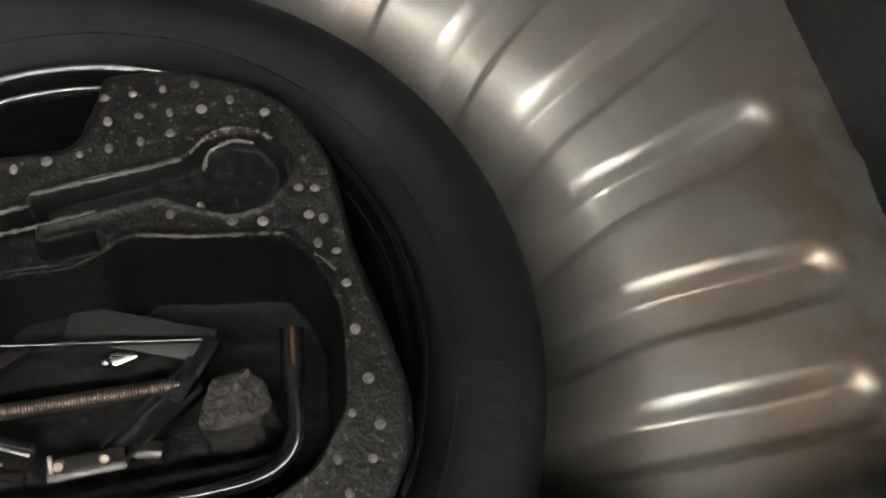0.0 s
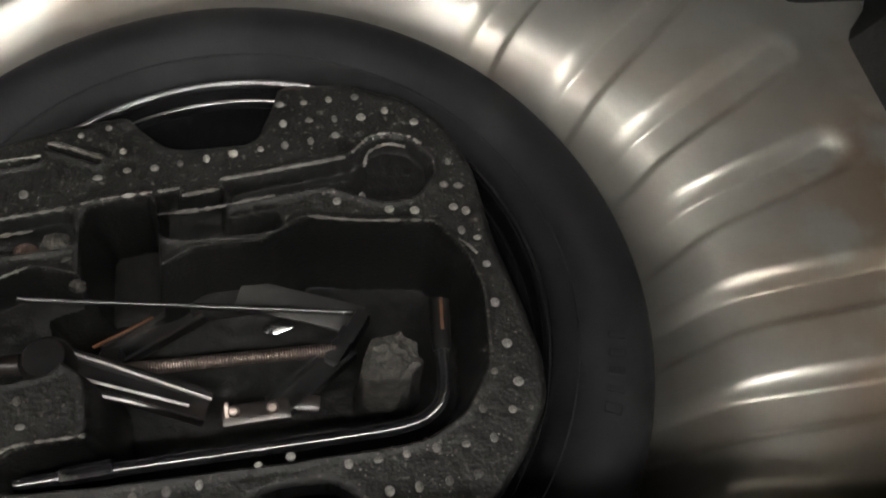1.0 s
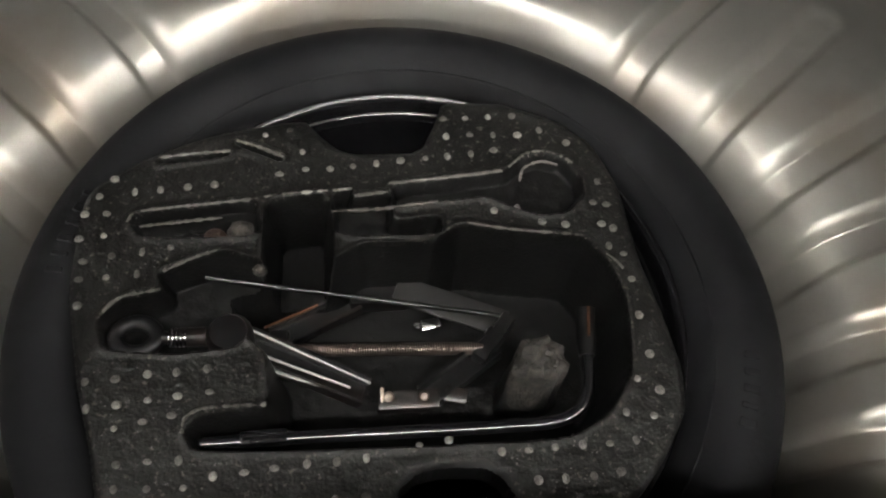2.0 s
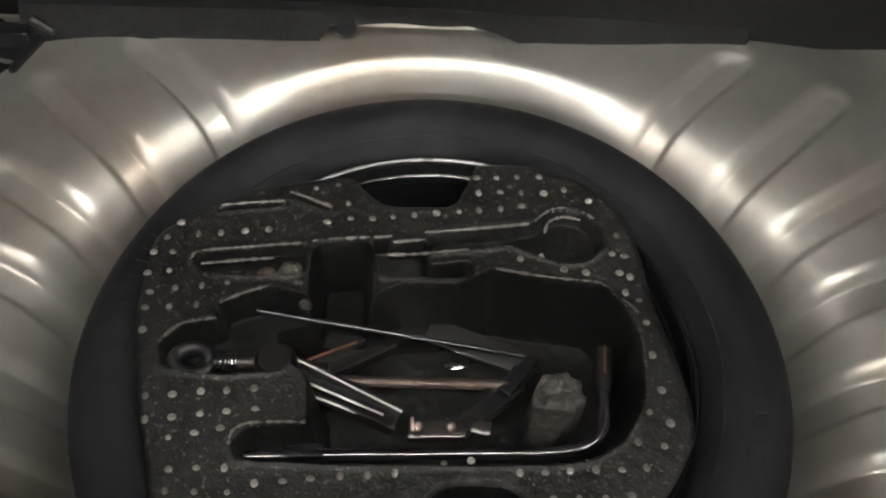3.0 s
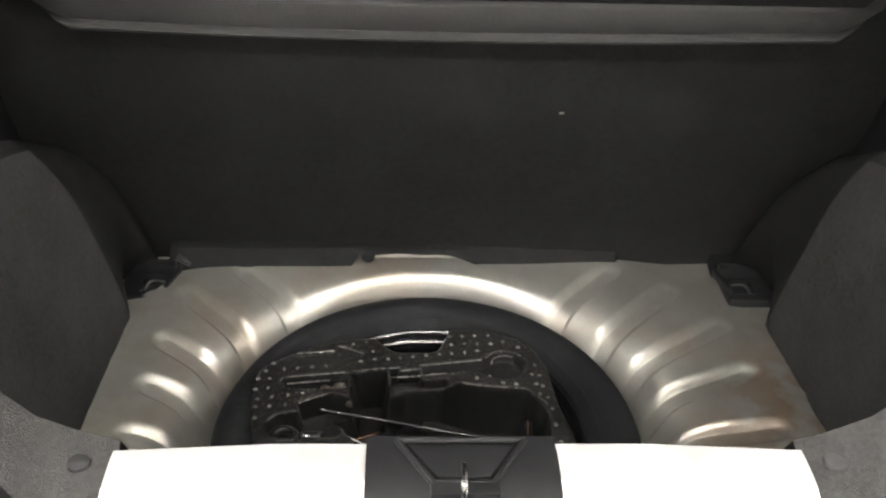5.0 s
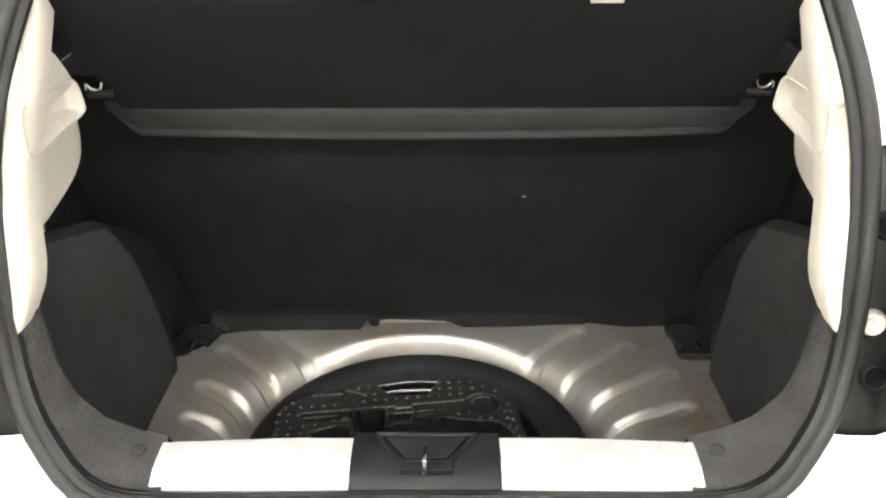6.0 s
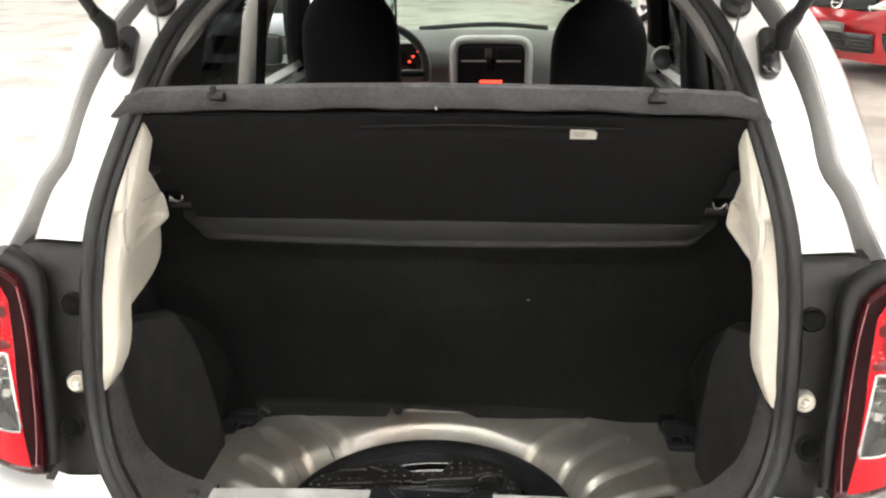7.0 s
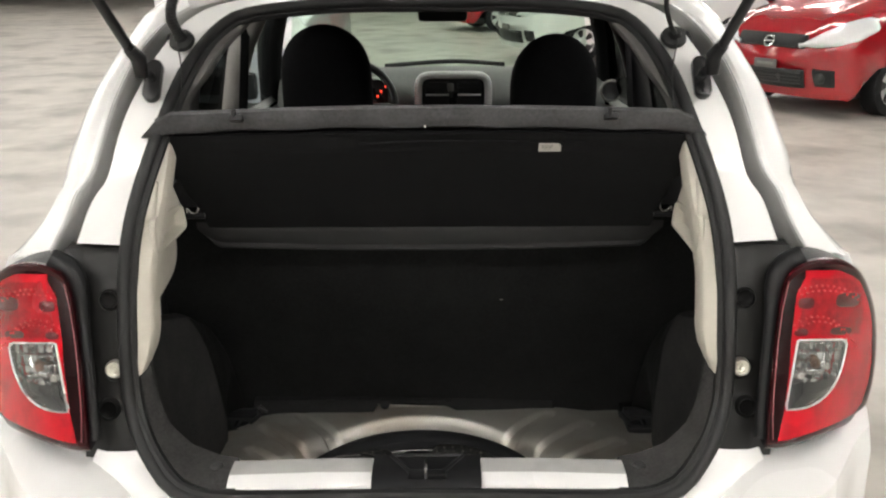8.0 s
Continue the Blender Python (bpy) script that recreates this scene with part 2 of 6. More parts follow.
# ---- mesh helpers ----
def mesh_object(name, bm, material, parent=None, label="", smooth=True):
    me = bpy.data.meshes.new(name)
    bmesh.ops.recalc_face_normals(bm, faces=bm.faces)
    bm.to_mesh(me)
    bm.free()
    me.materials.append(material)
    if smooth:
        me.shade_smooth()
        me.set_sharp_from_angle(angle=radians(38))
    ob = new(name, me)
    ob.parent = parent
    if label:
        tagged(ob, label)
    return ob


def part(name, bm, material, parent, label="", smooth=True):
    return mesh_object(name, bm, material, parent, label, smooth)


def thing(name, m, label, category, group="", kind=""):
    root = new(name)
    root.empty_display_size = 0.05
    root.matrix_basis = m
    return tagged(root, label, category, group, kind)


def quads(rows, closed_u=False, closed_v=False, bm=None):
    """A sheet of quads through rows of points."""
    bm = bm or bmesh.new()
    vs = [[bm.verts.new(p) for p in r] for r in rows]
    nr, nc = len(vs), len(vs[0])
    for i in range(nr if closed_u else nr - 1):
        for j in range(nc if closed_v else nc - 1):
            a, b, c, d = vs[i][j], vs[(i + 1) % nr][j], vs[(i + 1) % nr][(j + 1) % nc], vs[i][(j + 1) % nc]
            if len({a, b, c, d}) == 4:
                bm.faces.new((a, b, c, d))
    return bm


def box(cx, cy, cz, sx, sy, sz, bevel=0.0, bm=None, turn=None, segments=2):
    bm2 = bmesh.new()
    bmesh.ops.create_cube(bm2, size=1.0)
    bmesh.ops.scale(bm2, vec=(sx, sy, sz), verts=bm2.verts)
    if bevel:
        bmesh.ops.bevel(bm2, geom=list(bm2.edges), offset=bevel, segments=segments, profile=0.6, affect="EDGES")
    m = Matrix.Translation((cx, cy, cz)) @ (turn or Matrix())
    bmesh.ops.transform(bm2, matrix=m, verts=bm2.verts)
    return join(bm, bm2)


def join(bm, other):
    if bm is None:
        return other
    me = bpy.data.meshes.new("join_buffer")
    other.to_mesh(me)
    other.free()
    bm.from_mesh(me)
    bpy.data.meshes.remove(me)
    return bm


def smooth_path(pts, n):
    """n points along a Catmull-Rom curve through pts, evenly by length."""
    p = [Vector(q) for q in pts]
    p = [p[0] * 2 - p[1], *p, p[-1] * 2 - p[-2]]
    dense = []
    for i in range(1, len(p) - 2):
        for k in range(12):
            t = k / 12
            a, b, c, d = p[i - 1], p[i], p[i + 1], p[i + 2]
            dense.append(0.5 * ((2 * b) + (c - a) * t + (2 * a - 5 * b + 4 * c - d) * t * t + (3 * b - a - 3 * c + d) * t ** 3))
    dense.append(p[-2])
    return even(dense, n)


def even(pts, n):
    p = [Vector(q) for q in pts]
    cum = [0.0]
    for a, b in zip(p, p[1:]):
        cum.append(cum[-1] + (b - a).length)
    out, j = [], 0
    for i in range(n):
        s = cum[-1] * i / (n - 1)
        while j < len(p) - 2 and cum[j + 1] < s:
            j += 1
        f = (s - cum[j]) / max(1e-9, cum[j + 1] - cum[j])
        out.append(p[j].lerp(p[j + 1], min(1, max(0, f))))
    return out


def tube(pts, r, sides=10, closed=False, caps=True, bm=None, flat=1.0):
    """A round bar along a path; flat squashes it across its second axis."""
    bm = bm or bmesh.new()
    p = [Vector(q) for q in pts]
    rings, side = [], None
    for i, c in enumerate(p):
        if closed:
            d = p[(i + 1) % len(p)] - p[i - 1]
        else:
            d = p[min(i + 1, len(p) - 1)] - p[max(i - 1, 0)]
        d.normalize()
        side = d.orthogonal() if side is None else side - d * side.dot(d)
        side.normalize()
        up = d.cross(side)
        rr = r[i] if isinstance(r, (list, tuple)) else r
        rings.append([c + (side * math.cos(2 * math.pi * k / sides) + up * flat * math.sin(2 * math.pi * k / sides)) * rr for k in range(sides)])
    vs = [[bm.verts.new(q) for q in ring] for ring in rings]
    n = len(vs)
    for i in range(n if closed else n - 1):
        for k in range(sides):
            bm.faces.new((vs[i][k], vs[(i + 1) % n][k], vs[(i + 1) % n][(k + 1) % sides], vs[i][(k + 1) % sides]))
    if caps and not closed:
        bm.faces.new(vs[0])
        bm.faces.new(vs[-1])
    return bm


def lathe(profile, n=64, bm=None, m=None):
    """Revolves (radius, height) points about z."""
    bm2 = quads([[(r * math.cos(2 * math.pi * i / n), r * math.sin(2 * math.pi * i / n), z) for r, z in profile] for i in range(n)], closed_u=True)
    if m:
        bmesh.ops.transform(bm2, matrix=m, verts=bm2.verts)
    return join(bm, bm2)


def prism(poly, lo, hi, bm=None, bevel=0.0, m=None):
    """A flat outline (x, y) raised from lo to hi."""
    bm2 = bmesh.new()
    f = bm2.faces.new([bm2.verts.new((x, y, lo)) for x, y in poly])
    ext = bmesh.ops.extrude_face_region(bm2, geom=[f])
    bmesh.ops.translate(bm2, vec=(0, 0, hi - lo), verts=[v for v in ext["geom"] if isinstance(v, bmesh.types.BMVert)])
    if bevel:
        bmesh.ops.bevel(bm2, geom=list(bm2.edges), offset=bevel, segments=2, profile=0.6, affect="EDGES")
    if m:
        bmesh.ops.transform(bm2, matrix=m, verts=bm2.verts)
    return join(bm, bm2)


def solid(bm, thickness):
    """Gives a sheet thickness."""
    bmesh.ops.recalc_face_normals(bm, faces=bm.faces)
    bmesh.ops.solidify(bm, geom=list(bm.faces), thickness=thickness)
    return bm


def lerp(a, b, t):
    return a + (b - a) * t


def step(a, b, x):
    t = min(1, max(0, (x - a) / (b - a)))
    return t * t * (3 - 2 * t)


def table(x, xs, ys):
    return float(np.interp(x, xs, ys))


# ---- garage: floor, walls, ceiling, lit tubes ----
def garage():
    bm = quads([[(lerp(-30, 30, i / 30), lerp(-14, 62, j / 38), 0) for j in range(39)] for i in range(31)])
    tagged(part("floor", bm, CONCRETE, None), "worn polished concrete garage floor with cloudy stains", "floor", kind="structure")
    bm = box(0, 24, 4.35, 60, 76, 0.3)
    tagged(part("ceiling", bm, CEIL, None), "pale painted garage ceiling", "ceiling", kind="structure")
    for name, cx, cy, sx, sy in (("wall_north", 0, 62.1, 60, 0.2), ("wall_south", 0, -14.1, 60, 0.2), ("wall_east", 30.1, 24, 0.2, 76), ("wall_west", -30.1, 24, 0.2, 76)):
        tagged(part(name, box(cx, cy, 2.1, sx, sy, 4.2), WALLPAINT, None), "plain painted garage wall", "wall", kind="structure")
    first = None
    for i in range(9):
        for y in (-8.5, -4.9, -1.35, 3.4, 8.5, 14, 19.5, 25):
            m = pose(-19.4 + 3.8 * i, y, 4.05, 0, 0, 90)
            if first is None:
                first = thing("tube_light", m, "lit white fluorescent batten hung under the ceiling", "ceiling light", "garage tube lights")
                part("housing", box(0, 0, 0.1, 0.16, 3.6, 0.06, 0.01), WHITE, first)
                for dx in (-0.045, 0.045):
                    part("tube", tube([(dx, -1.75, 0.04), (dx, 1.75, 0.04)], 0.022, 8), TUBE, first)
                for dy in (-1.2, 1.2):
                    part("rod", tube([(0, dy, 0.12), (0, dy, 0.2)], 0.008, 6), STEEL, first)
            else:
                copy_thing(first, m)


garage()


# ---- the white hatchback ----
hatch = thing("hatchback_car", CAR, "white hatchback car with its tailgate open and boot empty", "car")

# edge of the boot opening, half of it from the sill's middle to the roof's middle
OPENING = [(0, -0.115, 0.636), (0.2, -0.115, 0.636), (0.36, -0.113, 0.637), (0.425, -0.105, 0.641), (0.47, -0.085, 0.655), (0.506, -0.059, 0.687), (0.535, -0.034, 0.73),
           (0.557, -0.002, 0.794), (0.56, 0.014, 0.899), (0.561, 0.042, 0.998), (0.556, 0.061, 1.068), (0.55, 0.091, 1.124), (0.536, 0.132, 1.19),
           (0.516, 0.196, 1.27), (0.485, 0.293, 1.373), (0.436, 0.404, 1.451), (0.37, 0.455, 1.48), (0.2, 0.5, 1.497), (0, 0.51, 1.5)]
UPPER = OPENING[10:]
GUTTER_IN = [(0.642, 0.062, 1.07), (0.621, 0.101, 1.14), (0.596, 0.125, 1.179), (0.588, 0.176, 1.245), (0.576, 0.22, 1.298), (0.556, 0.272, 1.352), (0.54, 0.32, 1.395),
             (0.50, 0.42, 1.457), (0.42, 0.50, 1.49), (0.2, 0.545, 1.508), (0, 0.555, 1.512)]
GUTTER_OUT = [(0.711, 0.083, 1.042), (0.68, 0.112, 1.105), (0.664, 0.138, 1.153), (0.642, 0.154, 1.18), (0.633, 0.195, 1.23), (0.62, 0.26, 1.309), (0.602, 0.327, 1.375),
              (0.575, 0.40, 1.43), (0.53, 0.48, 1.478), (0.44, 0.57, 1.508), (0.2, 0.60, 1.522), (0, 0.61, 1.526)]
SHOULDER = [(0.83, 0.163, 1.006), (0.788, 0.174, 1.043), (0.745, 0.192, 1.09), (0.723, 0.222, 1.14), (0.719, 0.254, 1.192), (0.706, 0.298, 1.247), (0.69, 0.351, 1.309),
            (0.664, 0.415, 1.374), (0.644, 0.479, 1.423), (0.627, 0.552, 1.469), (0.585, 0.65, 1.505), (0.48, 0.70, 1.53), (0.2, 0.72, 1.545), (0, 0.725, 1.548)]


def rounded(poly, times=2, cut=0.13):
    """Cuts the corners of an outline."""
    for _ in range(times):
        out = []
        for (ax, ay), (bx, by) in zip(poly, poly[1:] + poly[:1]):
            out += [(ax * (1 - cut) + bx * cut, ay * (1 - cut) + by * cut), (ax * cut + bx * (1 - cut), ay * cut + by * (1 - cut))]
        poly = out
    return poly


def body_shell():
    n = 56
    c0, c1, c2, c3 = (smooth_path(c, n) for c in (UPPER, GUTTER_IN, GUTTER_OUT, SHOULDER))
    for s in (1, -1):
        rows = []
        for a, b, c, d in zip(c0, c1, c2, c3):
            deep = Vector((0, 0.115, -0.03))
            up = Vector((0, -0.004, 0.004))
            mid = c.lerp(d, 0.45) + Vector((0.006, -0.022, 0.01))
            row = [a + Vector((-0.004, 0.05, 0)), a, a.lerp(b, 0.5) + up * 0.6, b.lerp(a, 0.06) + up, b, b.lerp(c, 0.02) + deep * 0.2, b.lerp(c, 0.05) + deep * 1.3, b.lerp(c, 0.15) + deep * 1.35, b.lerp(c, 0.4) + deep * 1.3, b.lerp(c, 0.58) + deep * 1.2, b.lerp(c, 0.66) + deep * 1.05, b.lerp(c, 0.74) + deep * 0.75, b.lerp(c, 0.76) + deep * 0.56, b.lerp(c, 0.80) + deep * 0.46, b.lerp(c, 0.83) + deep * 0.1,
                   b.lerp(c, 0.845) + up * 0.4, b.lerp(c, 0.885) + up * 0.4, b.lerp(c, 0.895) + deep * 0.08, b.lerp(c, 0.965) + deep * 0.08, b.lerp(c, 0.975), c, c.lerp(d, 0.08) + up * 1.5, mid, c.lerp(d, 0.85) + Vector((0.004, -0.008, 0.004)), d, d + Vector((0.004, 0.05, 0.0))]
            rows.append([(p.x * s, p.y, p.z) for p in row])
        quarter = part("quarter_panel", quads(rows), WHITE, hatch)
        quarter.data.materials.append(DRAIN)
        # gutter faces get the greyed paint, as painted shade
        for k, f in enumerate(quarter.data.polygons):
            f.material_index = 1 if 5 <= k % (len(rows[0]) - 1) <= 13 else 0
        # added dark tube that draws the shadow line of the lip groove
        seam = [b.lerp(c, 0.93) + Vector((0, 0.006, -0.001)) for b, c in zip(c1, c2)][12:44]
        part("groove_shade_line", tube([(p.x * s, p.y, p.z) for p in seam], 0.0022, 8), SEAL, quarter, "dark line standing for the shade in the gutter's lip groove")
        # side of the body below the windows
        rows = []
        for k in range(30):
            y = lerp(0.12, 3.45, k / 29)
            bow = 0.015 * math.sin(math.pi * k / 29) - 0.1 * step(2.9, 3.5, y)
            arch = 0
            for wy in (0.62, 3.05):
                arch = max(arch, 0.36 ** 2 - (y - wy) ** 2)
            low = max(0.2, 0.3 + math.sqrt(arch)) if arch > 0 else 0.2
            rows.append([((x + bow) * s, y, max(z, low)) for x, z in ((0.77, 0.2), (0.80, 0.32), (0.822, 0.5), (0.828, 0.7), (0.83, 0.85), (0.826, 0.97), (0.80, 1.03), (0.76, 1.05))])
        part("side_panel", solid(quads(rows), 0.03), WHITE, hatch)
        # pillars and roof rail
        for name, pts, r in (("b_pillar", [(0.77 * s, 1.75, 1.03), (0.7 * s, 1.72, 1.3), (0.6 * s, 1.68, 1.5)], 0.045),
                             ("a_pillar", [(0.79 * s, 2.7, 1.03), (0.73 * s, 2.42, 1.28), (0.63 * s, 2.12, 1.49)], 0.055),
                             ("roof_rail", [(0.6 * s, 0.62, 1.49), (0.615 * s, 1.2, 1.51), (0.605 * s, 1.7, 1.51), (0.58 * s, 2.12, 1.49)], 0.035)):
            part(name, tube(smooth_path(pts, 12), r, 12), {"roof_rail": WHITE, "b_pillar": GREYTRIM if s < 0 else PLASTIC}.get(name, SEATCLOTH), hatch)
        # door trim inside
        part("door_trim", box(0.72 * s, 1.75, 0.72, 0.06, 2.4, 0.6, 0.02), PLASTIC, hatch)
        part("c_pillar_trim", solid(quads([[(0.53 * s, 0.36, 1.43), (0.6 * s, 0.28, 1.25), (0.66 * s, 0.2, 1.05)], [(0.6 * s, 0.9, 1.44), (0.66 * s, 0.95, 1.25), (0.71 * s, 1.0, 1.03)]]), 0.02), PLASTIC, hatch)
        for name, y0, y1, glass in (("rear_door_window", 0.95, 1.72, PRIVACY), ("front_door_window", 1.75, 2.72, SIDEGLASS if s < 0 else PRIVACY)):
            part(name, quads([[(x * s, y, z) for y in np.linspace(y0, y1 - k * 0.15, 4)] for k, (x, z) in enumerate(((0.79, 1.04), (0.71, 1.3), (0.63, 1.48)))]), glass, hatch).visible_shadow = False
        part("seat_belt", tube([(0.66 * s, 1.66, 1.4), (0.69 * s, 1.62, 1.0)], 0.018, 6, flat=0.15), SEATCLOTH, hatch)
    rows = [[(x * lerp(1, 0.93, k / 11), lerp(0.72, 2.15, k / 11), 1.548 - 0.05 * (abs(x) / 0.6) ** 3 + 0.012 * math.sin(math.pi * k / 11) - 0.03 * step(0.8, 1, k / 11)) for x in np.linspace(-0.6, 0.6, 17)] for k in range(12)]
    part("roof", solid(quads(rows), 0.02), WHITE, hatch)
    rows = [[(x, lerp(0.52, 2.12, k / 11), 1.487 - 0.05 * (abs(x) / 0.56) ** 3) for x in np.linspace(-0.56, 0.56, 17)] for k in range(12)]
    part("headliner", solid(quads(rows), 0.008), GREYTRIM, hatch)
    rows = []
    for k in range(14):
        t = k / 13
        y, w, z = lerp(2.9, 3.7, t), 0.8 - 0.14 * t ** 3, lerp(1.03, 0.72, t ** 1.6)
        rows.append([(x * w, y + 0.05 * (1 - x * x) * t, z + 0.04 * (1 - x * x)) for x in np.linspace(-1, 1, 15)])
    rows.append([(x * 0.66, 3.74 + 0.06 * (1 - x * x), 0.5) for x in np.linspace(-1, 1, 15)])
    rows.append([(x * 0.64, 3.7 + 0.06 * (1 - x * x), 0.25) for x in np.linspace(-1, 1, 15)])
    part("bonnet", solid(quads(rows), 0.02), WHITE, hatch)
    rows = [[(x * w, y - 0.05 * (1 - x * x) + 0.08 * (1 - x * x), z + 0.02 * (1 - x * x)) for x in np.linspace(-1, 1, 11)] for w, y, z in ((0.72, 2.95, 1.06), (0.66, 2.55, 1.28), (0.57, 2.12, 1.48))]
    part("windscreen", quads(rows), GLASS, hatch).visible_shadow = False
    part("floor_pan", box(0, 1.9, 0.24, 1.4, 3.0, 0.04, 0.01), PLASTIC, hatch)


def rear_bumper():
    rows = []
    for k in range(97):
        u = lerp(-1, 1, k / 96)
        a = abs(u)
        x = math.copysign(0.825 + 0.04 * math.sqrt((a - 0.86) / 0.14) if a > 0.86 else 0.825 * a / 0.86, u)
        back = -0.19 + 0.05 * a ** 2 + 0.13 * step(0.7, 0.86, a) + 0.5 * max(0, a - 0.86) / 0.14
        topz = spline(a, (0, 0.48, 0.52, 0.575, 0.63, 0.69, 0.755, 0.807, 0.84, 0.87, 1), (0.60, 0.60, 0.605, 0.65, 0.678, 0.688, 0.704, 0.727, 0.745, 0.76, 0.84))
        inner = -0.085 + 0.06 * step(0.5, 0.7, a) + 0.11 * step(0.72, 0.86, a) + 0.5 * max(0, a - 0.86) / 0.14
        inx = 0.93 if a > 0.8 else 1
        rows.append([(x * inx, inner, topz + 0.012), (x * lerp(inx, 1, 0.5), lerp(inner, back, 0.45), topz + 0.004), (x, lerp(inner, back, 0.85), topz - 0.02), (x * 1.0, back, topz - 0.06),
                     (x, back, 0.5), (x * 0.99, back + 0.015, 0.4), (x * 0.97, back + 0.06, 0.28), (x * 0.95, back + 0.12, 0.22)])
    part("rear_bumper", solid(quads(rows), 0.012), WHITE, hatch)
    # white corner panel between the opening's lower curve, the lamp panel and the bumper
    for s in (1, -1):
        edge = smooth_path(OPENING[2:6] + [(0.522, -0.046, 0.709)], 16)
        outer = even([(0.36, -0.1, 0.612), (0.47, -0.098, 0.614), (0.545, -0.09, 0.628), (0.592, -0.077, 0.653), (0.616, -0.055, 0.684), (0.604, -0.043, 0.710)], 16)
        rows = [[(p.x * s, p.y, p.z) for p in (a + Vector((-0.01, 0.03, 0.0)), a, a.lerp(b, 0.35) + Vector((0, -0.006, 0)), a.lerp(b, 0.75) + Vector((0, -0.008, 0.0)), b, b + Vector((0.02, 0.03, -0.02)))] for a, b in zip(edge, outer)]
        part("corner_panel", quads(rows), WHITE, hatch)
    part("rear_panel", box(0, -0.085, 0.45, 1.2, 0.02, 0.36, 0.005), WHITE, hatch)


def seal_strip():
    half = smooth_path(OPENING, 60)
    ring = [Vector((p.x, p.y, p.z)) for p in half] + [Vector((-p.x, p.y, p.z)) for p in reversed(half[1:-1])]
    centre = Vector((0, 0.15, 1.05))
    def inset(d, dy):
        out = []
        for p in ring:
            q = Vector((p.x, 0, p.z)) - Vector((0, 0, centre.z))
            q.normalize()
            out.append(p - Vector((q.x, 0, q.z)) * d + Vector((0, dy, 0)))
        return out
    seal = part("weather_seal", tube(inset(0.010, -0.008), 0.0125, 10, closed=True), SEAL, hatch, "dark rubber weather seal round the boot opening")
    part("seal_lip", tube(inset(0.0235, -0.002), 0.0095, 8, closed=True), SEAL, seal)
    part("seal_carrier", tube(inset(0.018, 0.006), 0.012, 8, closed=True), SEAL, seal)


def rear_sill():
    prof = [(0.0, 0.44), (-0.004, 0.58), (-0.008, 0.655), (-0.016, 0.667), (-0.03, 0.668), (-0.055, 0.667), (-0.063, 0.6655), (-0.088, 0.656), (-0.093, 0.65), (-0.096, 0.62)]
    for s in (1, -1):
        rows = [[(x * s, y + (0.012 if x < 0.2 else 0.012 - 0.03 * (x - 0.2) / 0.16 * 0.3), z) for y, z in prof] for x in np.linspace(0.099, 0.362, 14)]
        part("sill_plate", solid(quads([r[:7] for r in rows]), 0.004), WHITE_GREYED, hatch, "greyish white painted load sill")
        part("sill_edge", solid(quads([r[6:] for r in rows]), 0.004), WHITE, hatch)
        # felt-covered end of the sill, rising into the side of the opening
        rows = []
        for k in range(20):
            a = smooth_path(OPENING[2:9], 20)[k] + Vector((-0.018, 0.004, 0.012))
            b = even([(0.358, 0.0, 0.668), (0.40, 0.012, 0.668), (0.45, 0.02, 0.685), (0.49, 0.03, 0.72), (0.512, 0.035, 0.78), (0.522, 0.04, 0.86), (0.528, 0.045, 0.93)], 20)[k]
            c = b + Vector((-0.002, 0.012, -0.03))
            wob = 0.004 * math.sin(k * 1.7)
            rows.append([((p.x + (wob if k == 0 else 0)) * s, p.y, p.z) for p in (a, a.lerp(b, 0.5) + Vector((0, 0, 0.003)), b, c, c + Vector((0.01, 0.01, -0.2 if k < 5 else -0.05)))])
        felt = part("sill_felt", quads(rows), FELT, hatch, "grey felt trim at the sill corner")
        part("clip", lathe([(0, 0.0025), (0.008, 0.0025), (0.011, 0.0012), (0.012, -0.002)], 16, m=pose(0.392 * s, -0.03, 0.668)), DARKCLIP, felt)


def latch_cover():
    rows = []
    for x in np.linspace(-0.101, 0.098, 9):
        rows.append([(x, y, z) for y, z in ((0.014, 0.5), (0.012, 0.66), (0.006, 0.668), (-0.03, 0.671), (-0.07, 0.669), (-0.092, 0.655), (-0.098, 0.62))])
    cover = part("latch_cover", solid(quads(rows), 0.004), PLASTIC, hatch, "black plastic cover over the lock striker")
    # raised wedge with a funnel towards the striker
    a = [(-0.069, -0.004), (0.066, -0.004), (0.03, -0.062), (-0.032, -0.062)]
    b = [(-0.058, -0.011), (0.055, -0.011), (0.026, -0.055), (-0.028, -0.055)]
    for p, q in zip(range(4), (1, 2, 3, 0)):
        part("funnel_rib", tube([(a[p][0], a[p][1], 0.673), (a[q][0], a[q][1], 0.673)], 0.0035, 8), GLOSSBLACK, cover)
    part("funnel_floor", prism(b, 0.668, 0.6745, bevel=0.001), PLASTIC, cover)
    part("step_block", box(0, -0.068, 0.671, 0.07, 0.02, 0.01, 0.003), PLASTIC, cover)
    part("striker", tube(smooth_path([(-0.002, -0.052, 0.672), (-0.002, -0.052, 0.69), (-0.002, -0.066, 0.694), (-0.002, -0.08, 0.69), (-0.002, -0.08, 0.67)], 14), 0.0035, 8), BARE, cover, "bright steel striker loop")


CX, CY = -0.027, 0.239
